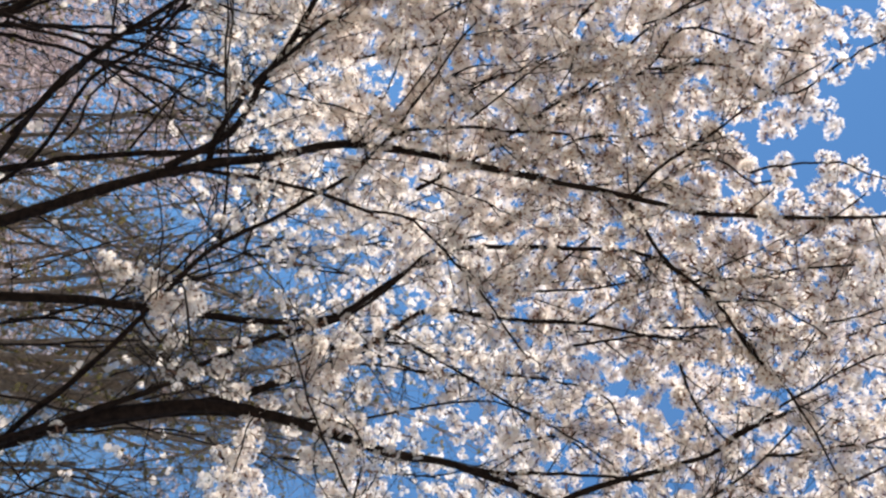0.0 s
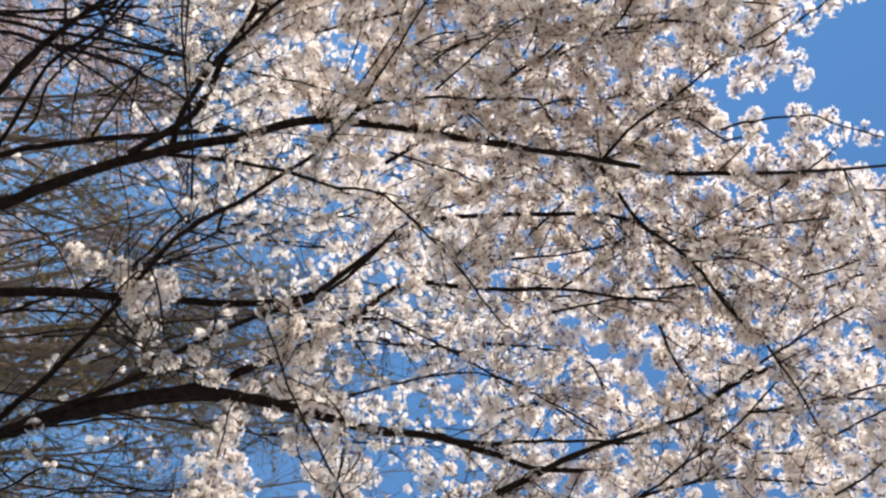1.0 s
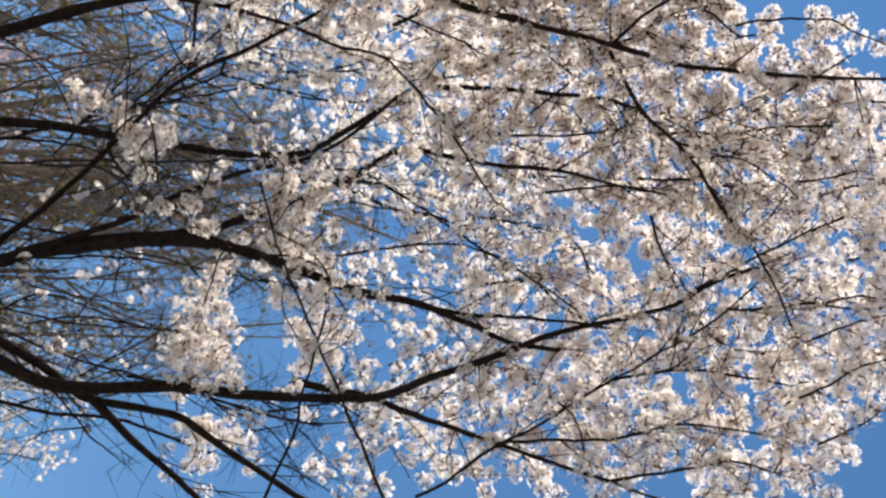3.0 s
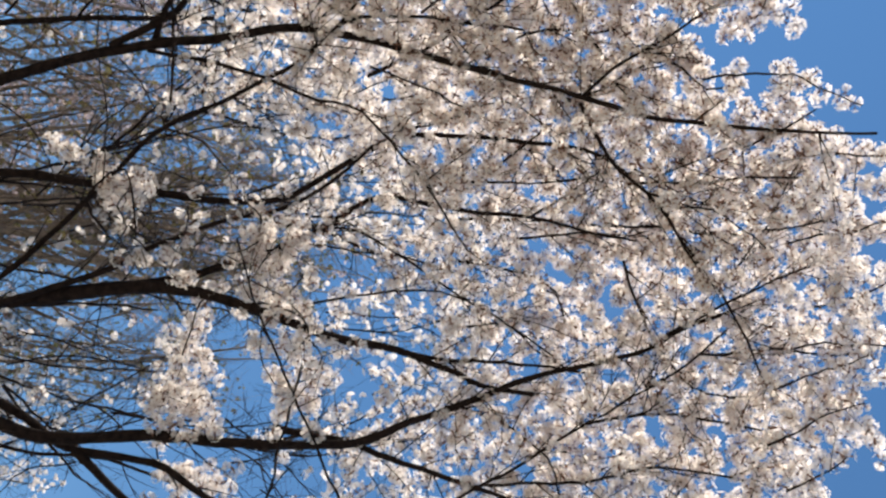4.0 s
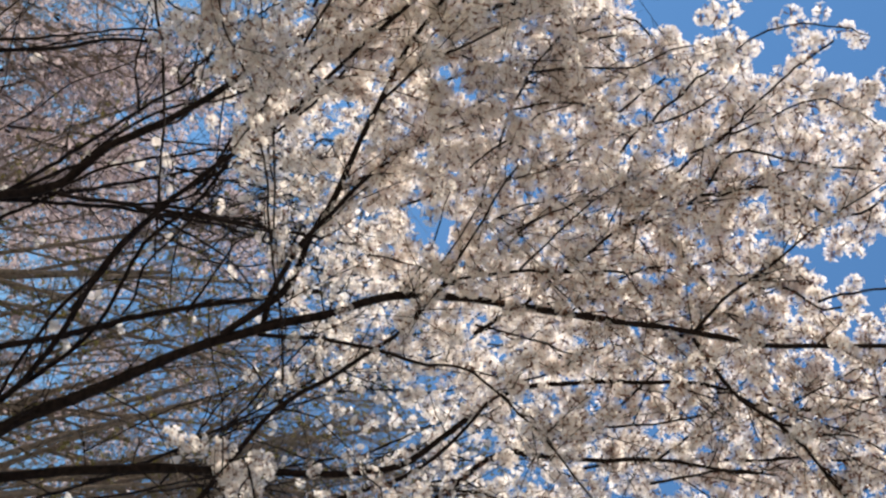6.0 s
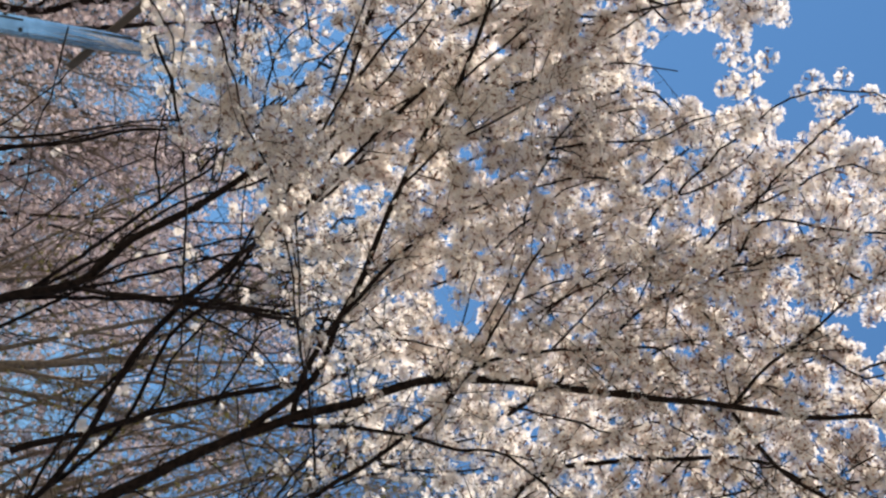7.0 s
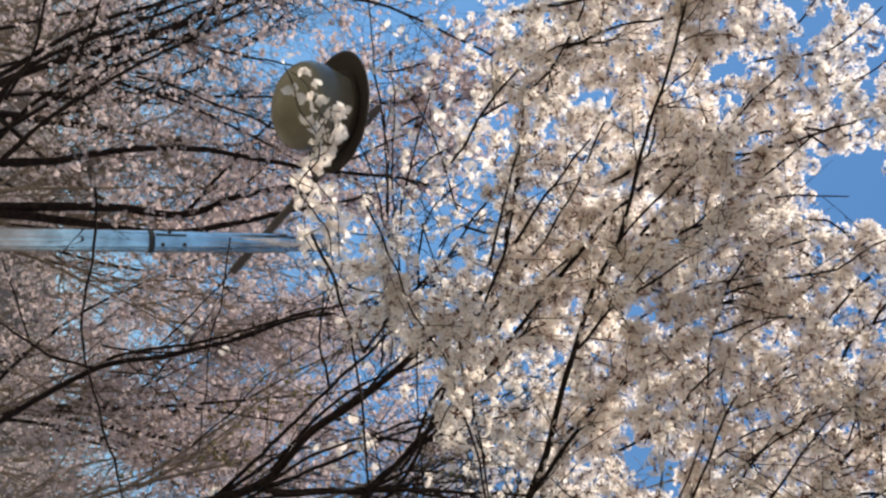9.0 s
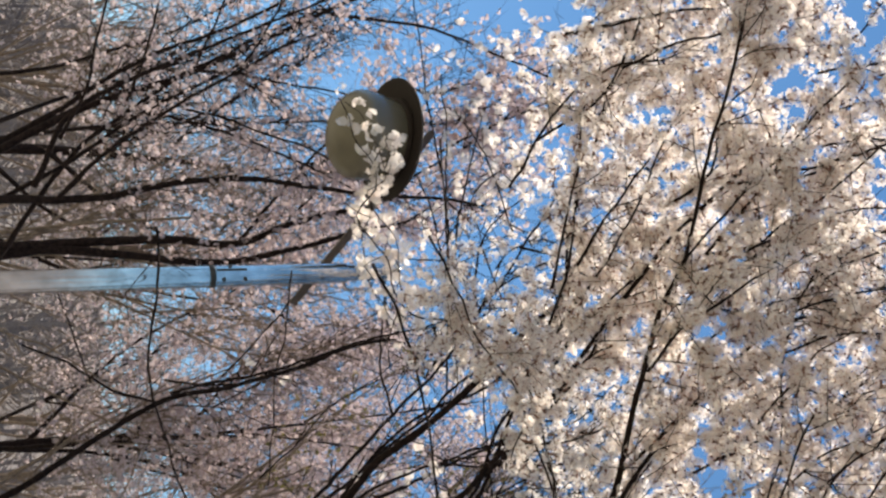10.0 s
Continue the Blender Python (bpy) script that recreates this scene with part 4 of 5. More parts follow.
limb(tree_a, 0.0042, 0.0028, 1, 1.4, (0.26, 4.17, 3.80), (0.25, 3.93, 3.61), (0.33, 3.93, 3.57), (0.41, 3.90, 3.61), (0.50, 3.90, 3.58), (0.54, 3.86, 3.64))
limb(tree_a, 0.0042, 0.0028, 2, 1.4, (0.65, 3.84, 4.05), (0.72, 3.84, 3.97), (0.83, 3.82, 3.92), (0.96, 3.79, 3.88), (1.04, 3.72, 3.91))
limb(tree_a, 0.0056, 0.0028, 2, 1.4, (1.12, 3.79, 3.92), (1.21, 3.71, 3.81), (1.34, 3.68, 3.79), (1.44, 3.60, 3.85), (1.55, 3.59, 3.80))
limb(tree_a, 0.0056, 0.0028, 1, 1.3, (-2.16, 3.20, 4.58), (-2.16, 3.07, 4.67), (-2.16, 2.95, 4.76), (-2.17, 2.82, 4.84), (-2.20, 2.70, 4.89), (-2.23, 2.61, 4.92))
limb(tree_a, 0.0056, 0.0028, 1, 1.3, (-2.33, 3.08, 4.62), (-2.32, 2.96, 4.69), (-2.30, 2.86, 4.76), (-2.35, 2.73, 4.81), (-2.38, 2.63, 4.84))
limb(tree_a, 0.0056, 0.0028, 1, 1.3, (-2.06, 3.17, 4.65), (-2.05, 3.03, 4.76), (-1.99, 2.94, 4.83), (-1.94, 2.85, 4.88), (-1.97, 2.77, 4.90))
limb(tree_a, 0.0056, 0.0028, 1, 1.3, (-2.41, 3.11, 4.55), (-2.41, 2.92, 4.67), (-2.46, 2.81, 4.70), (-2.55, 2.68, 4.70))
limb(tree_a, 0.0056, 0.0028, 1, 1.3, (-0.36, 2.04, 5.47), (-0.37, 1.84, 5.53), (-0.41, 1.72, 5.55), (-0.40, 1.61, 5.56))
limb(tree_a, 0.0056, 0.0028, 1, 1.3, (0.02, 2.11, 5.56), (-0.06, 1.91, 5.63), (-0.14, 1.77, 5.65), (-0.12, 1.65, 5.67))
limb(tree_a, 0.0056, 0.0028, 1, 1.3, (0.25, 1.98, 5.62), (0.15, 1.79, 5.68), (0.05, 1.71, 5.68), (0.00, 1.67, 5.66))
limb(tree_a, 0.0056, 0.0028, 1, 1.3, (0.47, 2.05, 5.57), (0.38, 1.86, 5.63), (0.34, 1.68, 5.68), (0.33, 1.56, 5.69))
limb(tree_a, 0.0063, 0.0028, 1, 1.0, (-1.22, 2.85, 4.72), (-1.38, 2.68, 4.82), (-1.50, 2.52, 4.90), (-1.56, 2.40, 4.96), (-1.56, 2.28, 5.06), (-1.52, 2.19, 5.12))
limb(tree_a, 0.0056, 0.0028, 2, 1.3, (-1.10, 2.75, 4.83), (-1.22, 2.55, 4.94), (-1.30, 2.38, 5.04), (-1.26, 2.26, 5.13), (-1.19, 2.17, 5.20))
limb(tree_a, 0.0056, 0.0028, 1, 1.0, (-0.55, 2.35, 5.10), (-0.60, 2.16, 5.20), (-0.60, 2.00, 5.30), (-0.55, 1.84, 5.38))
limb(tree_a, 0.0035, 0.0021, 0, 1.4, (-2.44, 4.54, 3.31), (-2.27, 4.63, 3.31), (-2.13, 4.69, 3.27), (-1.97, 4.73, 3.29), (-1.83, 4.74, 3.35), (-1.72, 4.73, 3.40))
limb(tree_a, 0.0028, 0.0021, 0, 1.4, (-2.18, 4.61, 3.29), (-2.08, 4.63, 3.38), (-1.95, 4.66, 3.42), (-1.86, 4.72, 3.39))
limb(tree_a, 0.0035, 0.0021, 0, 1.4, (0.28, 3.81, 3.83), (0.41, 3.77, 3.81), (0.54, 3.74, 3.76), (0.60, 3.66, 3.81))
limb(tree_a, 0.0056, 0.0028, 2, 1.2, (0.55, 1.91, 5.33), (0.46, 1.82, 5.44), (0.42, 1.76, 5.52), (0.36, 1.70, 5.59))
limb(tree_a, 0.0056, 0.0028, 2, 1.2, (0.76, 1.87, 5.30), (0.67, 1.78, 5.41), (0.59, 1.73, 5.49), (0.54, 1.66, 5.57))
limb(tree_a, 0.0056, 0.0028, 2, 1.2, (0.90, 1.76, 5.31), (0.82, 1.70, 5.42), (0.75, 1.66, 5.52))
tree_a.shaped, tree_a.step = True, 0.06
crown_limbs(tree_a, 20, (0.82, 5.35, 1.9), (-30, 4), (24, 45), (5.2, 7.2), 0.6)
finish(tree_a, 300, (-0.3, 2.6, 4.9))

# ---- the cherry beside it ----
tree_b = Tree("cherry_tree", "slender cherry tree with white blossom and long shoots", "tree", (-0.45, 6.7, 0.0), BARK, [PETAL, EYE, CALYX], 23, group="cherry trees", petal_size=1.06)
tree_b.shaped, tree_b.crowd = True, 4.3
trunk(tree_b, (0.20, 0.16, 0.14, 0.11), (-0.45, 6.7, -0.1), (-0.46, 6.7, 0.4), (-0.44, 6.65, 0.8), (-0.42, 6.55, 1.2))
limb(tree_b, 0.0476, 0.0112, 5, 0.8, (-0.42, 6.60, 0.90), (-0.42, 6.30, 1.40), (-0.49, 5.92, 1.92), (-0.70, 5.57, 2.48), (-0.78, 5.43, 2.70), (-0.85, 5.28, 2.92), (-0.92, 5.12, 3.15), (-1.13, 4.99, 3.35), (-1.25, 4.86, 3.52), (-1.41, 4.68, 3.73), (-1.57, 4.51, 3.87), (-1.70, 4.33, 4.02))
limb(tree_b, 0.0112, 0.0056, 5, 0.9, (-0.89, 5.12, 3.15), (-0.85, 4.86, 3.50), (-0.80, 4.61, 3.77), (-0.75, 4.31, 4.06), (-0.67, 4.02, 4.35), (-0.61, 3.81, 4.47))
limb(tree_b, 0.0084, 0.0042, 5, 0.8, (-0.93, 5.12, 3.15), (-1.00, 4.97, 3.26), (-1.06, 4.82, 3.39), (-1.13, 4.58, 3.71), (-1.12, 4.44, 3.99), (-1.15, 4.31, 4.22))
limb(tree_b, 0.0098, 0.0042, 5, 0.7, (-1.65, 5.88, 2.57), (-1.68, 5.77, 2.76), (-1.70, 5.62, 3.06), (-1.77, 5.44, 3.39), (-1.81, 5.21, 3.76), (-1.88, 5.08, 4.03))
limb(tree_b, 0.0336, 0.0084, 4, 0.6, (-0.50, 6.70, 0.60), (-0.75, 6.75, 0.85), (-1.04, 6.78, 1.20), (-1.25, 6.68, 1.76), (-1.33, 6.61, 1.93), (-1.50, 6.52, 2.23), (-1.68, 6.39, 2.62), (-1.71, 6.26, 2.95), (-1.77, 6.12, 3.32), (-1.85, 5.98, 3.59), (-1.87, 5.85, 3.83))
limb(tree_b, 0.0098, 0.0056, 4, 0.6, (-1.67, 6.34, 2.61), (-1.77, 6.37, 2.35), (-1.94, 6.37, 2.11), (-2.05, 6.37, 1.88))
limb(tree_b, 0.0084, 0.0042, 2, 0.3, (-1.94, 4.37, 3.18), (-1.77, 4.37, 3.25), (-1.49, 4.37, 3.32), (-1.20, 4.38, 3.34), (-0.87, 4.37, 3.34), (-0.59, 4.37, 3.35))
limb(tree_b, 0.0056, 0.0042, 2, 0.3, (-1.33, 4.08, 3.72), (-1.14, 4.09, 3.73), (-0.89, 4.09, 3.75), (-0.69, 4.09, 3.75))
limb(tree_b, 0.007, 0.0042, 2, 0.2, (-2.22, 4.72, 2.34), (-1.92, 4.80, 2.32), (-1.56, 4.87, 2.29), (-1.29, 4.90, 2.36), (-1.07, 4.90, 2.42), (-0.88, 4.90, 2.45))
limb(tree_b, 0.0056, 0.0042, 2, 0.4, (-2.27, 4.30, 3.55), (-1.91, 4.40, 3.55), (-1.61, 4.47, 3.54), (-1.37, 4.52, 3.52))
limb(tree_b, 0.0182, 0.0056, 4, 1, (-0.29, 4.23, 3.61), (-0.49, 4.09, 3.82), (-0.75, 4.00, 3.89), (-0.92, 3.92, 3.95), (-1.21, 3.81, 4.02), (-1.52, 3.66, 4.10), (-1.64, 3.56, 4.15), (-1.84, 3.44, 4.18), (-2.10, 3.28, 4.20), (-2.31, 3.15, 4.24), (-2.49, 3.03, 4.25))
limb(tree_b, 0.0084, 0.0042, 5.5, 1, (-0.93, 3.95, 3.98), (-1.03, 3.84, 4.10), (-1.14, 3.72, 4.20), (-1.23, 3.59, 4.32), (-1.28, 3.46, 4.42), (-1.32, 3.24, 4.58), (-1.29, 3.09, 4.65))
limb(tree_b, 0.007, 0.0042, 4, 1, (-1.65, 3.58, 4.17), (-1.66, 3.47, 4.26), (-1.67, 3.37, 4.33), (-1.74, 3.24, 4.40), (-1.80, 3.14, 4.49))
limb(tree_b, 0.007, 0.0042, 4, 1, (-1.64, 3.58, 4.20), (-1.63, 3.45, 4.31), (-1.69, 3.31, 4.40), (-1.75, 3.16, 4.48))
limb(tree_b, 0.0084, 0.0042, 4, 1, (-0.91, 4.62, 3.61), (-1.19, 4.49, 3.73), (-1.48, 4.30, 3.91), (-1.67, 4.15, 4.00), (-1.85, 3.97, 4.12), (-2.27, 3.50, 4.21))
limb(tree_b, 0.0084, 0.0042, 4, 1, (-1.47, 4.39, 3.97), (-1.74, 4.23, 4.03), (-1.97, 4.11, 4.04), (-2.19, 3.96, 4.07), (-2.35, 3.83, 4.08), (-2.61, 3.70, 4.10))
limb(tree_b, 0.0168, 0.0056, 4, 1, (-0.40, 6.50, 1.20), (-0.42, 6.00, 2.20), (-0.86, 5.35, 3.12), (-1.01, 5.20, 3.23), (-1.21, 5.06, 3.40), (-1.34, 4.89, 3.59), (-1.40, 4.71, 3.81), (-1.56, 4.59, 3.99))
limb(tree_b, 0.007, 0.0042, 1, 0.5, (-1.77, 6.14, 2.59), (-1.72, 6.07, 2.82), (-1.72, 5.97, 3.10), (-1.76, 5.89, 3.27), (-1.84, 5.78, 3.56), (-1.84, 5.69, 3.80))
limb(tree_b, 0.0056, 0.0042, 1, 0.5, (-1.74, 5.99, 2.87), (-1.88, 5.89, 3.02), (-1.99, 5.81, 3.13), (-2.12, 5.71, 3.25))
limb(tree_b, 0.0042, 0.0028, 1, 0.4, (-1.64, 6.25, 2.64), (-1.61, 6.16, 2.89), (-1.49, 6.08, 3.09), (-1.40, 6.05, 3.24))
limb(tree_b, 0.0042, 0.0028, 0, 0.2, (-1.97, 4.57, 2.88), (-1.74, 4.63, 2.85), (-1.55, 4.69, 2.80), (-1.26, 4.73, 2.76), (-1.07, 4.76, 2.74))
limb(tree_b, 0.0049, 0.0028, 2, 0.5, (-1.14, 5.34, 2.86), (-1.31, 5.25, 3.05), (-1.44, 5.17, 3.17), (-1.53, 5.08, 3.35), (-1.62, 4.97, 3.52))
limb(tree_b, 0.0042, 0.0028, 0, 0.2, (-1.86, 4.27, 3.49), (-1.52, 4.34, 3.50), (-1.34, 4.38, 3.49))
limb(tree_b, 0.0042, 0.0028, 0, 0.2, (-1.59, 4.20, 3.55), (-1.28, 4.24, 3.56), (-0.94, 4.27, 3.56), (-0.73, 4.28, 3.55))
limb(tree_b, 0.0056, 0.0042, 1, 0.5, (-1.40, 3.96, 3.63), (-1.20, 3.98, 3.65), (-1.06, 3.99, 3.67), (-0.91, 3.98, 3.70))
limb(tree_b, 0.0042, 0.0028, 1, 0.5, (-1.92, 4.10, 3.58), (-1.80, 4.11, 3.62), (-1.65, 4.13, 3.66))
limb(tree_b, 0.0084, 0.0042, 3, 0.8, (-1.74, 4.10, 3.89), (-1.86, 4.02, 3.90), (-2.05, 3.91, 3.93), (-2.16, 3.83, 3.93))
limb(tree_b, 0.0084, 0.0042, 3, 0.8, (-1.82, 4.03, 3.99), (-1.91, 3.93, 4.03), (-1.98, 3.85, 4.06), (-2.10, 3.72, 4.13), (-2.18, 3.65, 4.19))
limb(tree_b, 0.0098, 0.0042, 3, 0.8, (-1.40, 4.18, 3.87), (-1.55, 4.07, 3.96), (-1.63, 3.97, 4.05), (-1.73, 3.85, 4.16), (-1.85, 3.70, 4.28))
limb(tree_b, 0.0056, 0.0042, 3, 0.8, (-1.27, 4.20, 3.87), (-1.41, 4.07, 3.97), (-1.45, 3.94, 4.07))
limb(tree_b, 0.0056, 0.0042, 3, 0.8, (-1.69, 3.52, 4.15), (-1.76, 3.45, 4.20), (-1.85, 3.34, 4.27), (-1.94, 3.24, 4.33))
limb(tree_b, 0.0042, 0.0028, 3, 0.8, (-1.62, 3.59, 4.17), (-1.62, 3.50, 4.21), (-1.60, 3.41, 4.24), (-1.62, 3.34, 4.33))
limb(tree_b, 0.0049, 0.0028, 0, 0.2, (-2.45, 4.18, 3.49), (-2.24, 4.26, 3.51), (-2.01, 4.32, 3.53))
crown_limbs(tree_b, 22, (-0.85, 5.28, 2.92), (-4, 34), (20, 42), (5.6, 7.6), 0.6)
finish(tree_b, 120, (-1.6, 4.4, 4.0))

# ---- the pink cherry behind the lamp ----
tree_c = Tree("cherry_tree", "pink-flowering cherry tree with thick leaning limbs", "tree", (-3.0, 8.1, 0.0), BARK_FAR, [PETAL_PINK, EYE, CALYX], 37, FAR, "cherry trees", 1.25, 0.74)
trunk(tree_c, (0.26, 0.2, 0.17), (-3.0, 8.1, -0.1), (-3.0, 8.1, 0.3), (-3.0, 8.08, 0.7))
limb(tree_c, 0.044, 0.011, 10, 0.05, (-3.00, 8.10, 0.50), (-3.18, 7.83, 1.00), (-3.42, 7.56, 1.51), (-3.57, 7.39, 1.85), (-3.81, 7.18, 2.38), (-3.94, 6.97, 2.91), (-4.04, 6.77, 3.26), (-4.16, 6.54, 3.60), (-4.23, 6.34, 3.86), (-4.33, 6.11, 4.28))
limb(tree_c, 0.0352, 0.0088, 10, 0.05, (-3.00, 8.10, 0.50), (-3.18, 7.83, 1.00), (-3.58, 7.59, 1.68), (-3.82, 7.33, 2.21), (-4.08, 7.01, 2.74), (-4.24, 6.65, 3.36), (-4.38, 6.30, 3.75))
limb(tree_c, 0.0462, 0.0088, 9, 0.18, (-3.00, 8.05, 0.40), (-3.13, 7.43, 1.03), (-3.16, 7.22, 1.83), (-3.13, 7.15, 2.17), (-3.13, 7.06, 2.51), (-3.18, 6.93, 2.85), (-3.16, 6.77, 3.30), (-3.08, 6.65, 3.61), (-2.96, 6.49, 4.01), (-2.86, 6.26, 4.47), (-2.75, 6.10, 4.75))
limb(tree_c, 0.0286, 0.0088, 10, 0.05, (-3.00, 8.10, 0.50), (-2.69, 7.77, 1.50), (-2.88, 7.51, 1.84), (-3.14, 7.35, 2.04), (-3.50, 7.12, 2.36), (-3.84, 6.82, 2.88), (-4.01, 6.66, 3.23), (-4.22, 6.37, 3.79))
limb(tree_c, 0.0616, 0.0154, 8, 0.36, (-3.00, 8.05, 0.40), (-3.06, 8.07, 0.98), (-3.03, 7.88, 1.85), (-3.03, 7.79, 2.40), (-3.00, 7.65, 2.97), (-2.93, 7.52, 3.42), (-3.01, 7.35, 3.72), (-3.07, 7.20, 4.10), (-3.12, 7.03, 4.49))
limb(tree_c, 0.0572, 0.0154, 8, 0.36, (-3.00, 8.05, 0.40), (-2.98, 8.09, 0.98), (-2.97, 7.90, 1.85), (-2.98, 7.82, 2.22), (-2.90, 7.72, 2.73), (-2.81, 7.57, 3.34), (-2.85, 7.38, 3.79), (-2.92, 7.19, 4.26))
limb(tree_c, 0.0132, 0.0066, 9, 0.18, (-3.69, 6.93, 2.66), (-3.62, 6.84, 2.87), (-3.41, 6.73, 3.39), (-3.18, 6.62, 3.76), (-3.05, 6.59, 3.98))
limb(tree_c, 0.0176, 0.0066, 9, 0.18, (-4.36, 7.93, 1.89), (-4.38, 7.83, 2.27), (-4.47, 7.68, 2.66), (-4.56, 7.51, 3.05), (-4.74, 7.25, 3.51))
limb(tree_c, 0.0132, 0.0066, 9, 0.18, (-4.20, 6.36, 3.87), (-4.04, 6.11, 4.45), (-3.84, 5.96, 4.77), (-3.49, 5.75, 5.24))
limb(tree_c, 0.0154, 0.0066, 8, 0.36, (-2.97, 7.66, 3.46), (-3.22, 7.46, 3.68), (-3.53, 7.20, 3.98), (-3.74, 6.95, 4.27), (-3.92, 6.72, 4.47))
limb(tree_c, 0.011, 0.0055, 8, 0.36, (-3.33, 6.63, 4.70), (-3.44, 6.40, 4.97), (-3.50, 6.16, 5.26), (-3.54, 5.92, 5.53))
limb(tree_c, 0.0099, 0.0055, 8.4, 0.63, (-3.11, 6.94, 4.19), (-3.18, 6.76, 4.47), (-3.30, 6.55, 4.75), (-3.45, 6.32, 5.02), (-3.55, 6.09, 5.27))
limb(tree_c, 0.0099, 0.0055, 8.4, 0.63, (-2.92, 7.19, 4.26), (-2.95, 6.97, 4.57), (-3.10, 6.70, 4.88), (-3.19, 6.45, 5.13))
limb(tree_c, 0.0099, 0.0055, 8.4, 0.63, (-3.72, 6.91, 4.25), (-3.86, 6.70, 4.45), (-3.76, 6.57, 4.69), (-3.78, 6.36, 4.95), (-3.90, 6.12, 5.16))
limb(tree_c, 0.0088, 0.0055, 7, 0.63, (-3.01, 7.35, 3.72), (-3.35, 7.06, 4.09), (-3.55, 6.78, 4.44), (-3.54, 6.58, 4.75), (-3.58, 6.38, 4.98))
limb(tree_c, 0.022, 0.0066, 12, 0.1, (-3.24, 7.18, 2.04), (-3.64, 6.79, 2.29), (-3.83, 6.37, 2.90), (-3.91, 5.98, 3.35), (-3.91, 5.66, 3.59))
limb(tree_c, 0.0176, 0.0066, 12, 0.1, (-3.21, 7.30, 1.87), (-3.37, 7.09, 2.24), (-3.57, 6.83, 2.61), (-3.70, 6.58, 2.97), (-3.81, 6.30, 3.32), (-3.87, 6.02, 3.65))
limb(tree_c, 0.0176, 0.0066, 12, 0.1, (-3.14, 7.09, 2.18), (-3.34, 6.80, 2.45), (-3.50, 6.49, 2.80), (-3.63, 6.15, 3.16), (-3.72, 5.82, 3.43))
limb(tree_c, 0.0132, 0.0055, 8, 0.1, (-3.42, 6.78, 2.17), (-3.65, 6.56, 2.31), (-3.92, 6.31, 2.37), (-4.14, 6.08, 2.42))
limb(tree_c, 0.011, 0.0055, 8, 0.1, (-3.59, 6.55, 2.55), (-3.86, 6.30, 2.66), (-4.08, 6.06, 2.71))
limb(tree_c, 0.011, 0.0055, 8, 0.1, (-3.72, 6.30, 2.93), (-3.86, 6.10, 3.00), (-4.02, 5.89, 3.06))
limb(tree_c, 0.0099, 0.0055, 8, 0.1, (-3.68, 6.26, 3.19), (-3.85, 6.02, 3.32), (-3.97, 5.82, 3.38))
limb(tree_c, 0.0099, 0.0055, 9, 0.15, (-3.53, 6.51, 2.91), (-3.34, 6.34, 3.28), (-3.13, 6.17, 3.62), (-2.96, 6.00, 3.84))
limb(tree_c, 0.0099, 0.0055, 9, 0.15, (-3.75, 6.40, 2.94), (-3.61, 6.20, 3.38), (-3.46, 5.98, 3.74), (-3.31, 5.83, 3.89))
finish(tree_c)


# ---- trees farther off ----
def grown_tree(name, label, at, height, spread, mats, petals, seed, share, limbs=9, group="", size=1.6, twig=6.0, lean=(0, 0), girth=1.0):
    """A whole tree from its trunk up: limbs fan out and fork."""
    tree = Tree(name, label, "tree", (*at, 0.0), mats, petals, seed, FAR, group, size, 0.82)
    tree.step = 0.14
    rng = tree.rng
    foot = np.array([at[0], at[1], -0.1])
    crown = np.array([at[0] + lean[0], at[1] + lean[1], height * 0.72])
    bow = foot + (crown - foot) * 0.5 + rng.normal(0, 0.03 * height, 3) * (1, 1, 0)
    stem, u, _ = spline((tuple(foot), tuple(bow), tuple(crown)), 0.15)
    tree.tube("trunk", stem, height * girth * (0.024 - 0.020 * u), 10)
    for k in range(limbs):
        s = 0.22 + 0.75 * (k + rng.random()) / limbs
        start = stem[int(s * (len(stem) - 1))]
        a = k * 2.4 + rng.uniform(-0.4, 0.4)
        out, up = spread * rng.uniform(0.6, 1.0) * (1.15 - 0.6 * s), (height - start[2]) * rng.uniform(0.5, 1.0)
        end = start + (out * math.cos(a), out * math.sin(a), up)
        mid = start + (end - start) * (0.5, 0.5, 0.42) + rng.normal(0, 0.06 * spread, 3)
        r = height * girth * 0.0085 * (1.2 - 0.7 * s)
        limb(tree, r, 0.005, twig * 0.6, share, tuple(start), tuple(mid), tuple(end))
        for _ in range(3):
            s = rng.uniform(0.25, 0.9)
            root = start + (mid - start) * (s / 0.5) if s < 0.5 else mid + (end - mid) * ((s - 0.5) / 0.5)
            tip = root + (end - start) * rng.uniform(0.2, 0.45) + rng.normal(0, 0.25 * spread, 3) + (0, 0, 0.06 * height)
            limb(tree, r * 0.45, 0.004, twig, share, tuple(root), tuple((root + tip) / 2 + rng.normal(0, 0.06, 3)), tuple(tip))
    finish(tree)
    return tree


PINK = [PETAL_PINK, EYE, CALYX]
WHITE = [PETAL, EYE, CALYX]
LEAFY = [BUD, BUD, CALYX]
grown_tree("cherry_tree", "pink cherry tree in full bloom", (-4.8, 11.0), 6.0, 2.6, BARK_FAR, PINK, 51, 0.03, 12, "cherry trees", 1.5, 7, girth=0.7)
grown_tree("cherry_tree", "pink cherry tree in full bloom", (-1.9, 11.5), 6.6, 2.8, BARK_FAR, PINK, 52, 0.36, 12, "cherry trees", 1.5, 7, girth=0.55)
grown_tree("cherry_tree", "pale cherry tree in bloom behind the others", (2.8, 9.0), 4.6, 1.9, BARK_FAR, WHITE, 53, 0.25, 8, "cherry trees", 1.3, 5, girth=0.7)
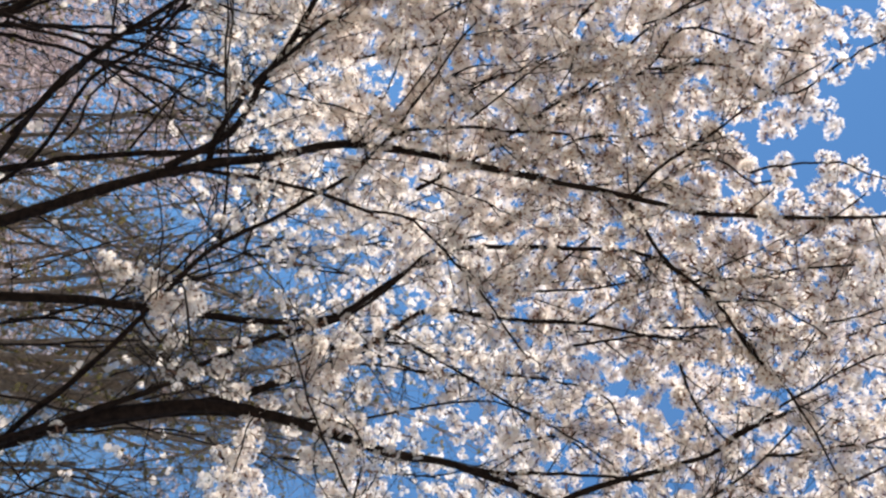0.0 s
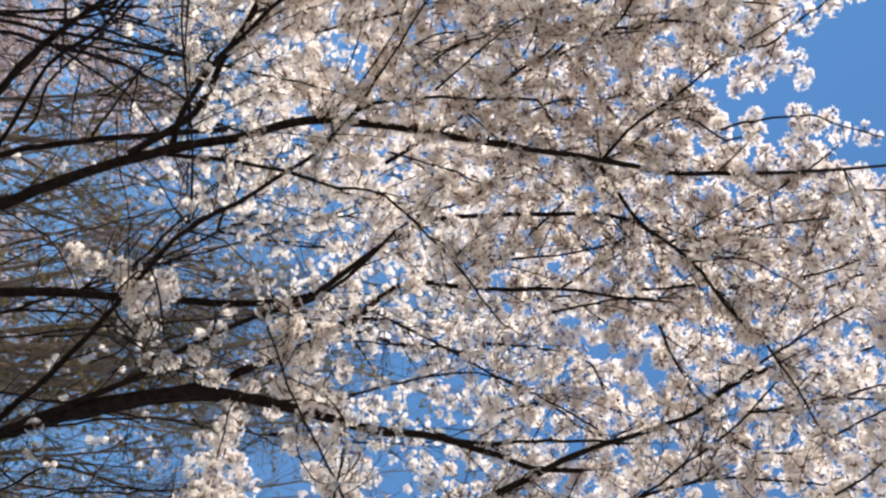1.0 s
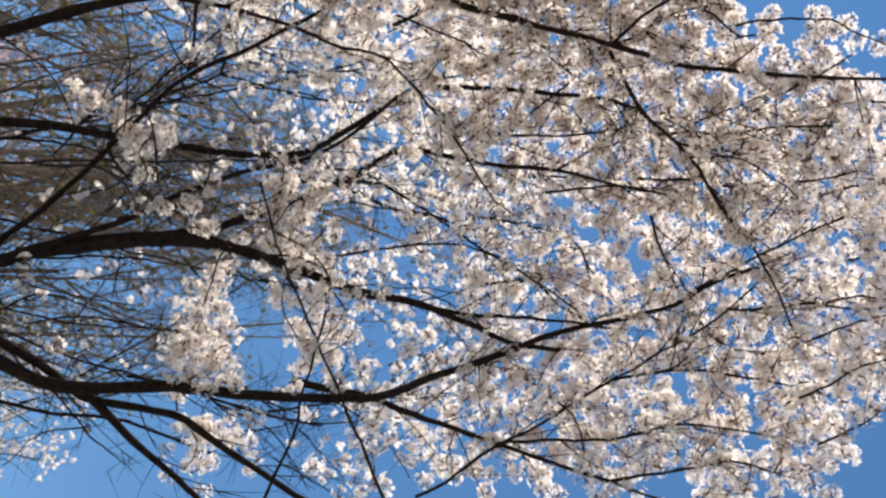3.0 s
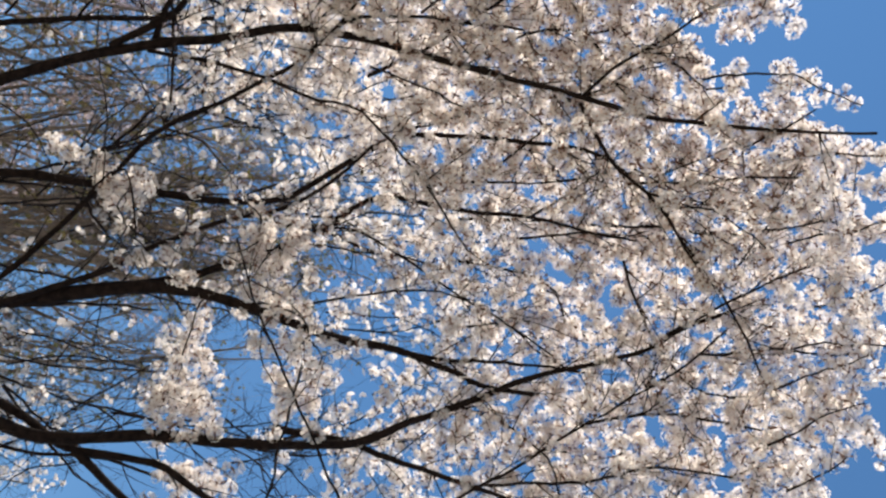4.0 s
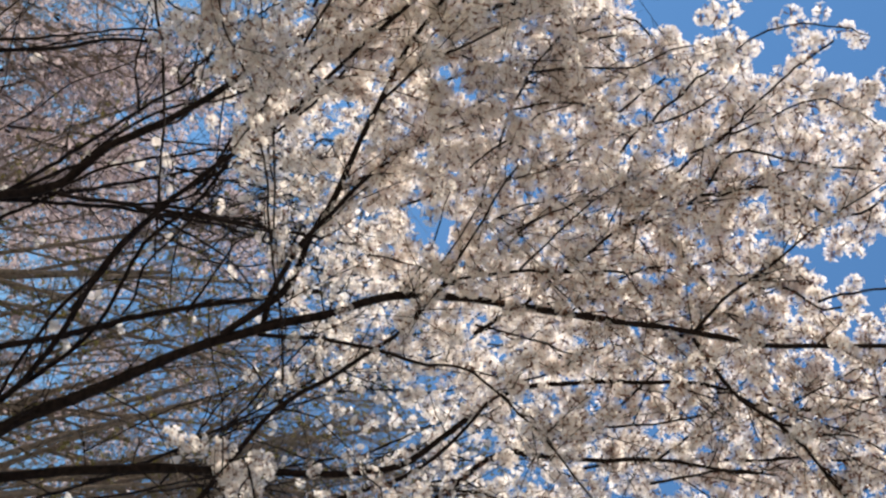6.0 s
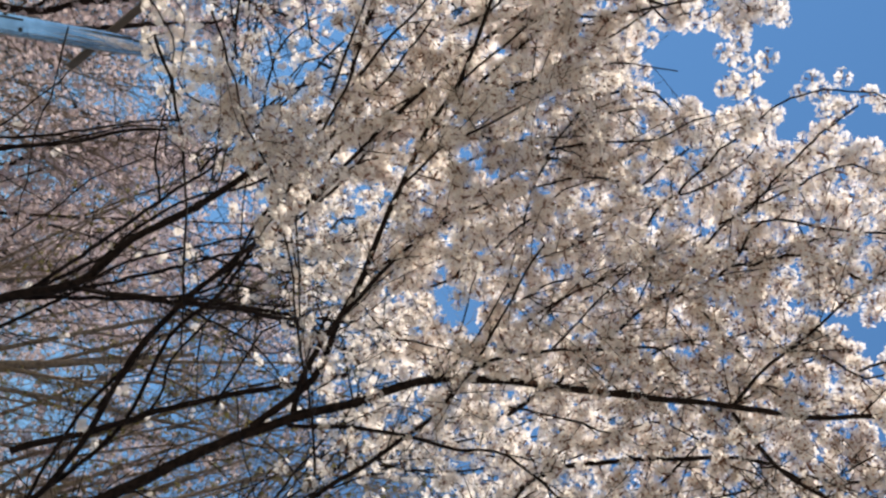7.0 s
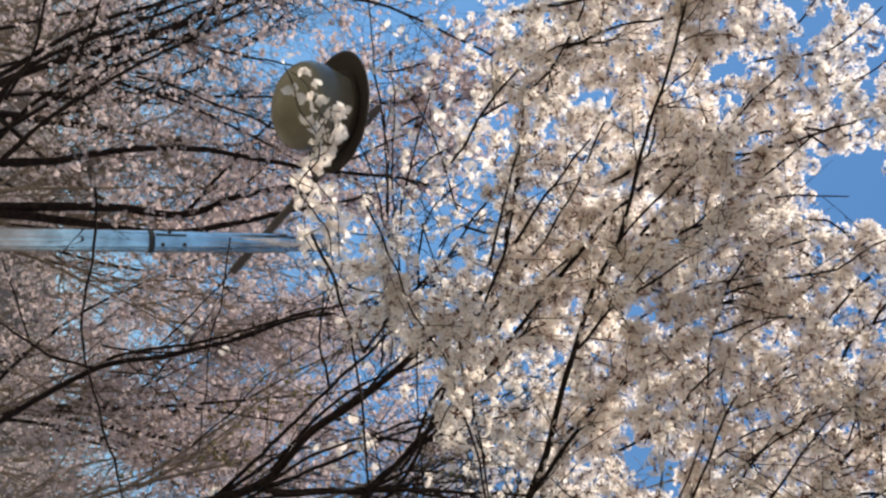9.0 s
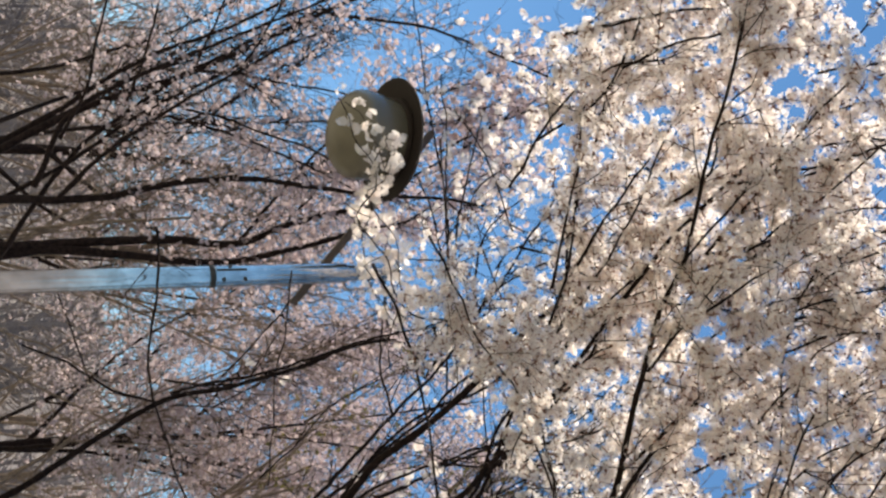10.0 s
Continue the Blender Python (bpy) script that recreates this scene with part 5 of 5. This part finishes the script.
for x, y, h, spread, flowers, share, seed, limbs, twig in (
    (0.7, 9.5, 7.4, 2.1, PINK, 0.12, 61, 10, 4.5),
    (1.2, 7.3, 7.4, 1.4, LEAFY, 0.03, 65, 12, 6),
    (1.75, 7.9, 7.0, 1.4, LEAFY, 0.03, 63, 11, 6),
    (-0.9, 9.6, 4.8, 2.0, PINK, 0.18, 62, 10, 5),
    (1.1, 8.5, 7.8, 1.8, LEAFY, 0.04, 67, 11, 6),
    (-0.6, 8.4, 7.0, 1.7, LEAFY, 0.05, 69, 10, 5),
    (-3.5, 9.5, 5.2, 1.9, PINK, 0.06, 66, 15, 9),
):
    grown_tree("bare_tree", "bare grey-brown tree with first green buds" if flowers is LEAFY else "bare grey-brown tree with thin twigs", (x, y), h, spread, BARK_GREY, flowers, seed, share, limbs, "bare trees", 1.4, twig, girth=0.55)
for k, (x, y, h) in enumerate(((-7.5, 15, 5.5), (-5.4, 16, 5), (-2.6, 15, 5.5), (3.4, 13.5, 4.6), (-8.5, 11, 5), (-6.2, 12.4, 4.8), (-2.2, 18, 6.5))):
    grown_tree("bare_tree", "grey-brown tree with thin twigs and pale pink blossom", (x, y), h, h * 0.36, BARK_GREY, PINK, 70 + k, 0.08, 12, "bare trees", 1.6, 4, girth=0.6)


# ---- distance ----
def wooded_hill():
    """A far rise covered with leafless woods; its unseen part behind the camera is added for reflections."""
    m, n, l, p = material("far leafless woods")
    l.new(ramp(n, l, noise_tex(n, l, 0.35, 9, (1, 1, 0.6)), (0.3, (0.09, 0.08, 0.08)), (0.52, (0.15, 0.132, 0.128)), (0.75, (0.22, 0.19, 0.165))), p.inputs["Base Color"])
    p.inputs["Roughness"].default_value = 1.0
    bm = bmesh.new()
    rows = []
    for i in range(9):
        row = []
        for k in range(180):
            a = radians(2 * k)
            r = 70 + 8 * i
            top = 17 + 4 * noise.noise((2 * math.cos(a), 2 * math.sin(a), 0)) + 1.5 * noise.noise((k * 0.5, 1.0, 0))
            h = top * math.sin(i / 8 * math.pi / 2) + (0.9 * noise.noise((k * 1.7, i * 1.3, 5)) if i else -0.5)
            row.append(bm.verts.new((r * math.cos(a), r * math.sin(a), h)))
        rows.append(row)
    for a, b in zip(rows, rows[1:]):
        for k in range(180):
            bm.faces.new((a[k], a[(k + 1) % 180], b[(k + 1) % 180], b[k]))
    tagged(part("backdrop", bm, m, None, "far rise of grey-brown leafless woods", True), category="hill", kind="structure")


def far_woods():
    """Leafless trees along the foot of the rise: stems that fan into thin branches."""
    rng = np.random.default_rng(91)
    paths, radii = [], []
    for n in range(320):
        turn, away = radians(rng.uniform(-36, 62)), rng.uniform(26, 52)
        foot = np.array((-away * math.sin(turn), away * math.cos(turn), -0.1))
        tall = rng.uniform(0.15, 0.265) * away
        top = foot + (rng.normal(0, 0.04 * tall), rng.normal(0, 0.04 * tall), tall * 0.9)
        paths.append([foot, (foot + top) / 2 + rng.normal(0, 0.1, 3), top])
        radii.append([0.09, 0.06, 0.015])
        for k in range(34):
            s = rng.uniform(0.15, 0.95)
            at = foot + (top - foot) * s
            out = rng.normal(0, 1, 3) * (1, 1, 0.4) + (0, 0, 0.8)
            tip = at + out / np.linalg.norm(out) * tall * rng.uniform(0.12, 0.38)
            paths.append([at, (at + tip) / 2 + rng.normal(0, 0.12, 3), tip])
            radii.append([0.03, 0.02, 0.008])
    # the haze over these trees is put into their bark colour
    v, lo, st, to = tubes(np.array(paths), np.array(radii), 3)
    ob = link_mesh("far_wood", v, lo, st, to, np.zeros(len(st)), [BARK_HAZED], None, "far leafless wood of thin grey-brown trees, haze in their colour")
    tagged(ob, category="wood", kind="stuff")


wooded_hill()
far_woods()
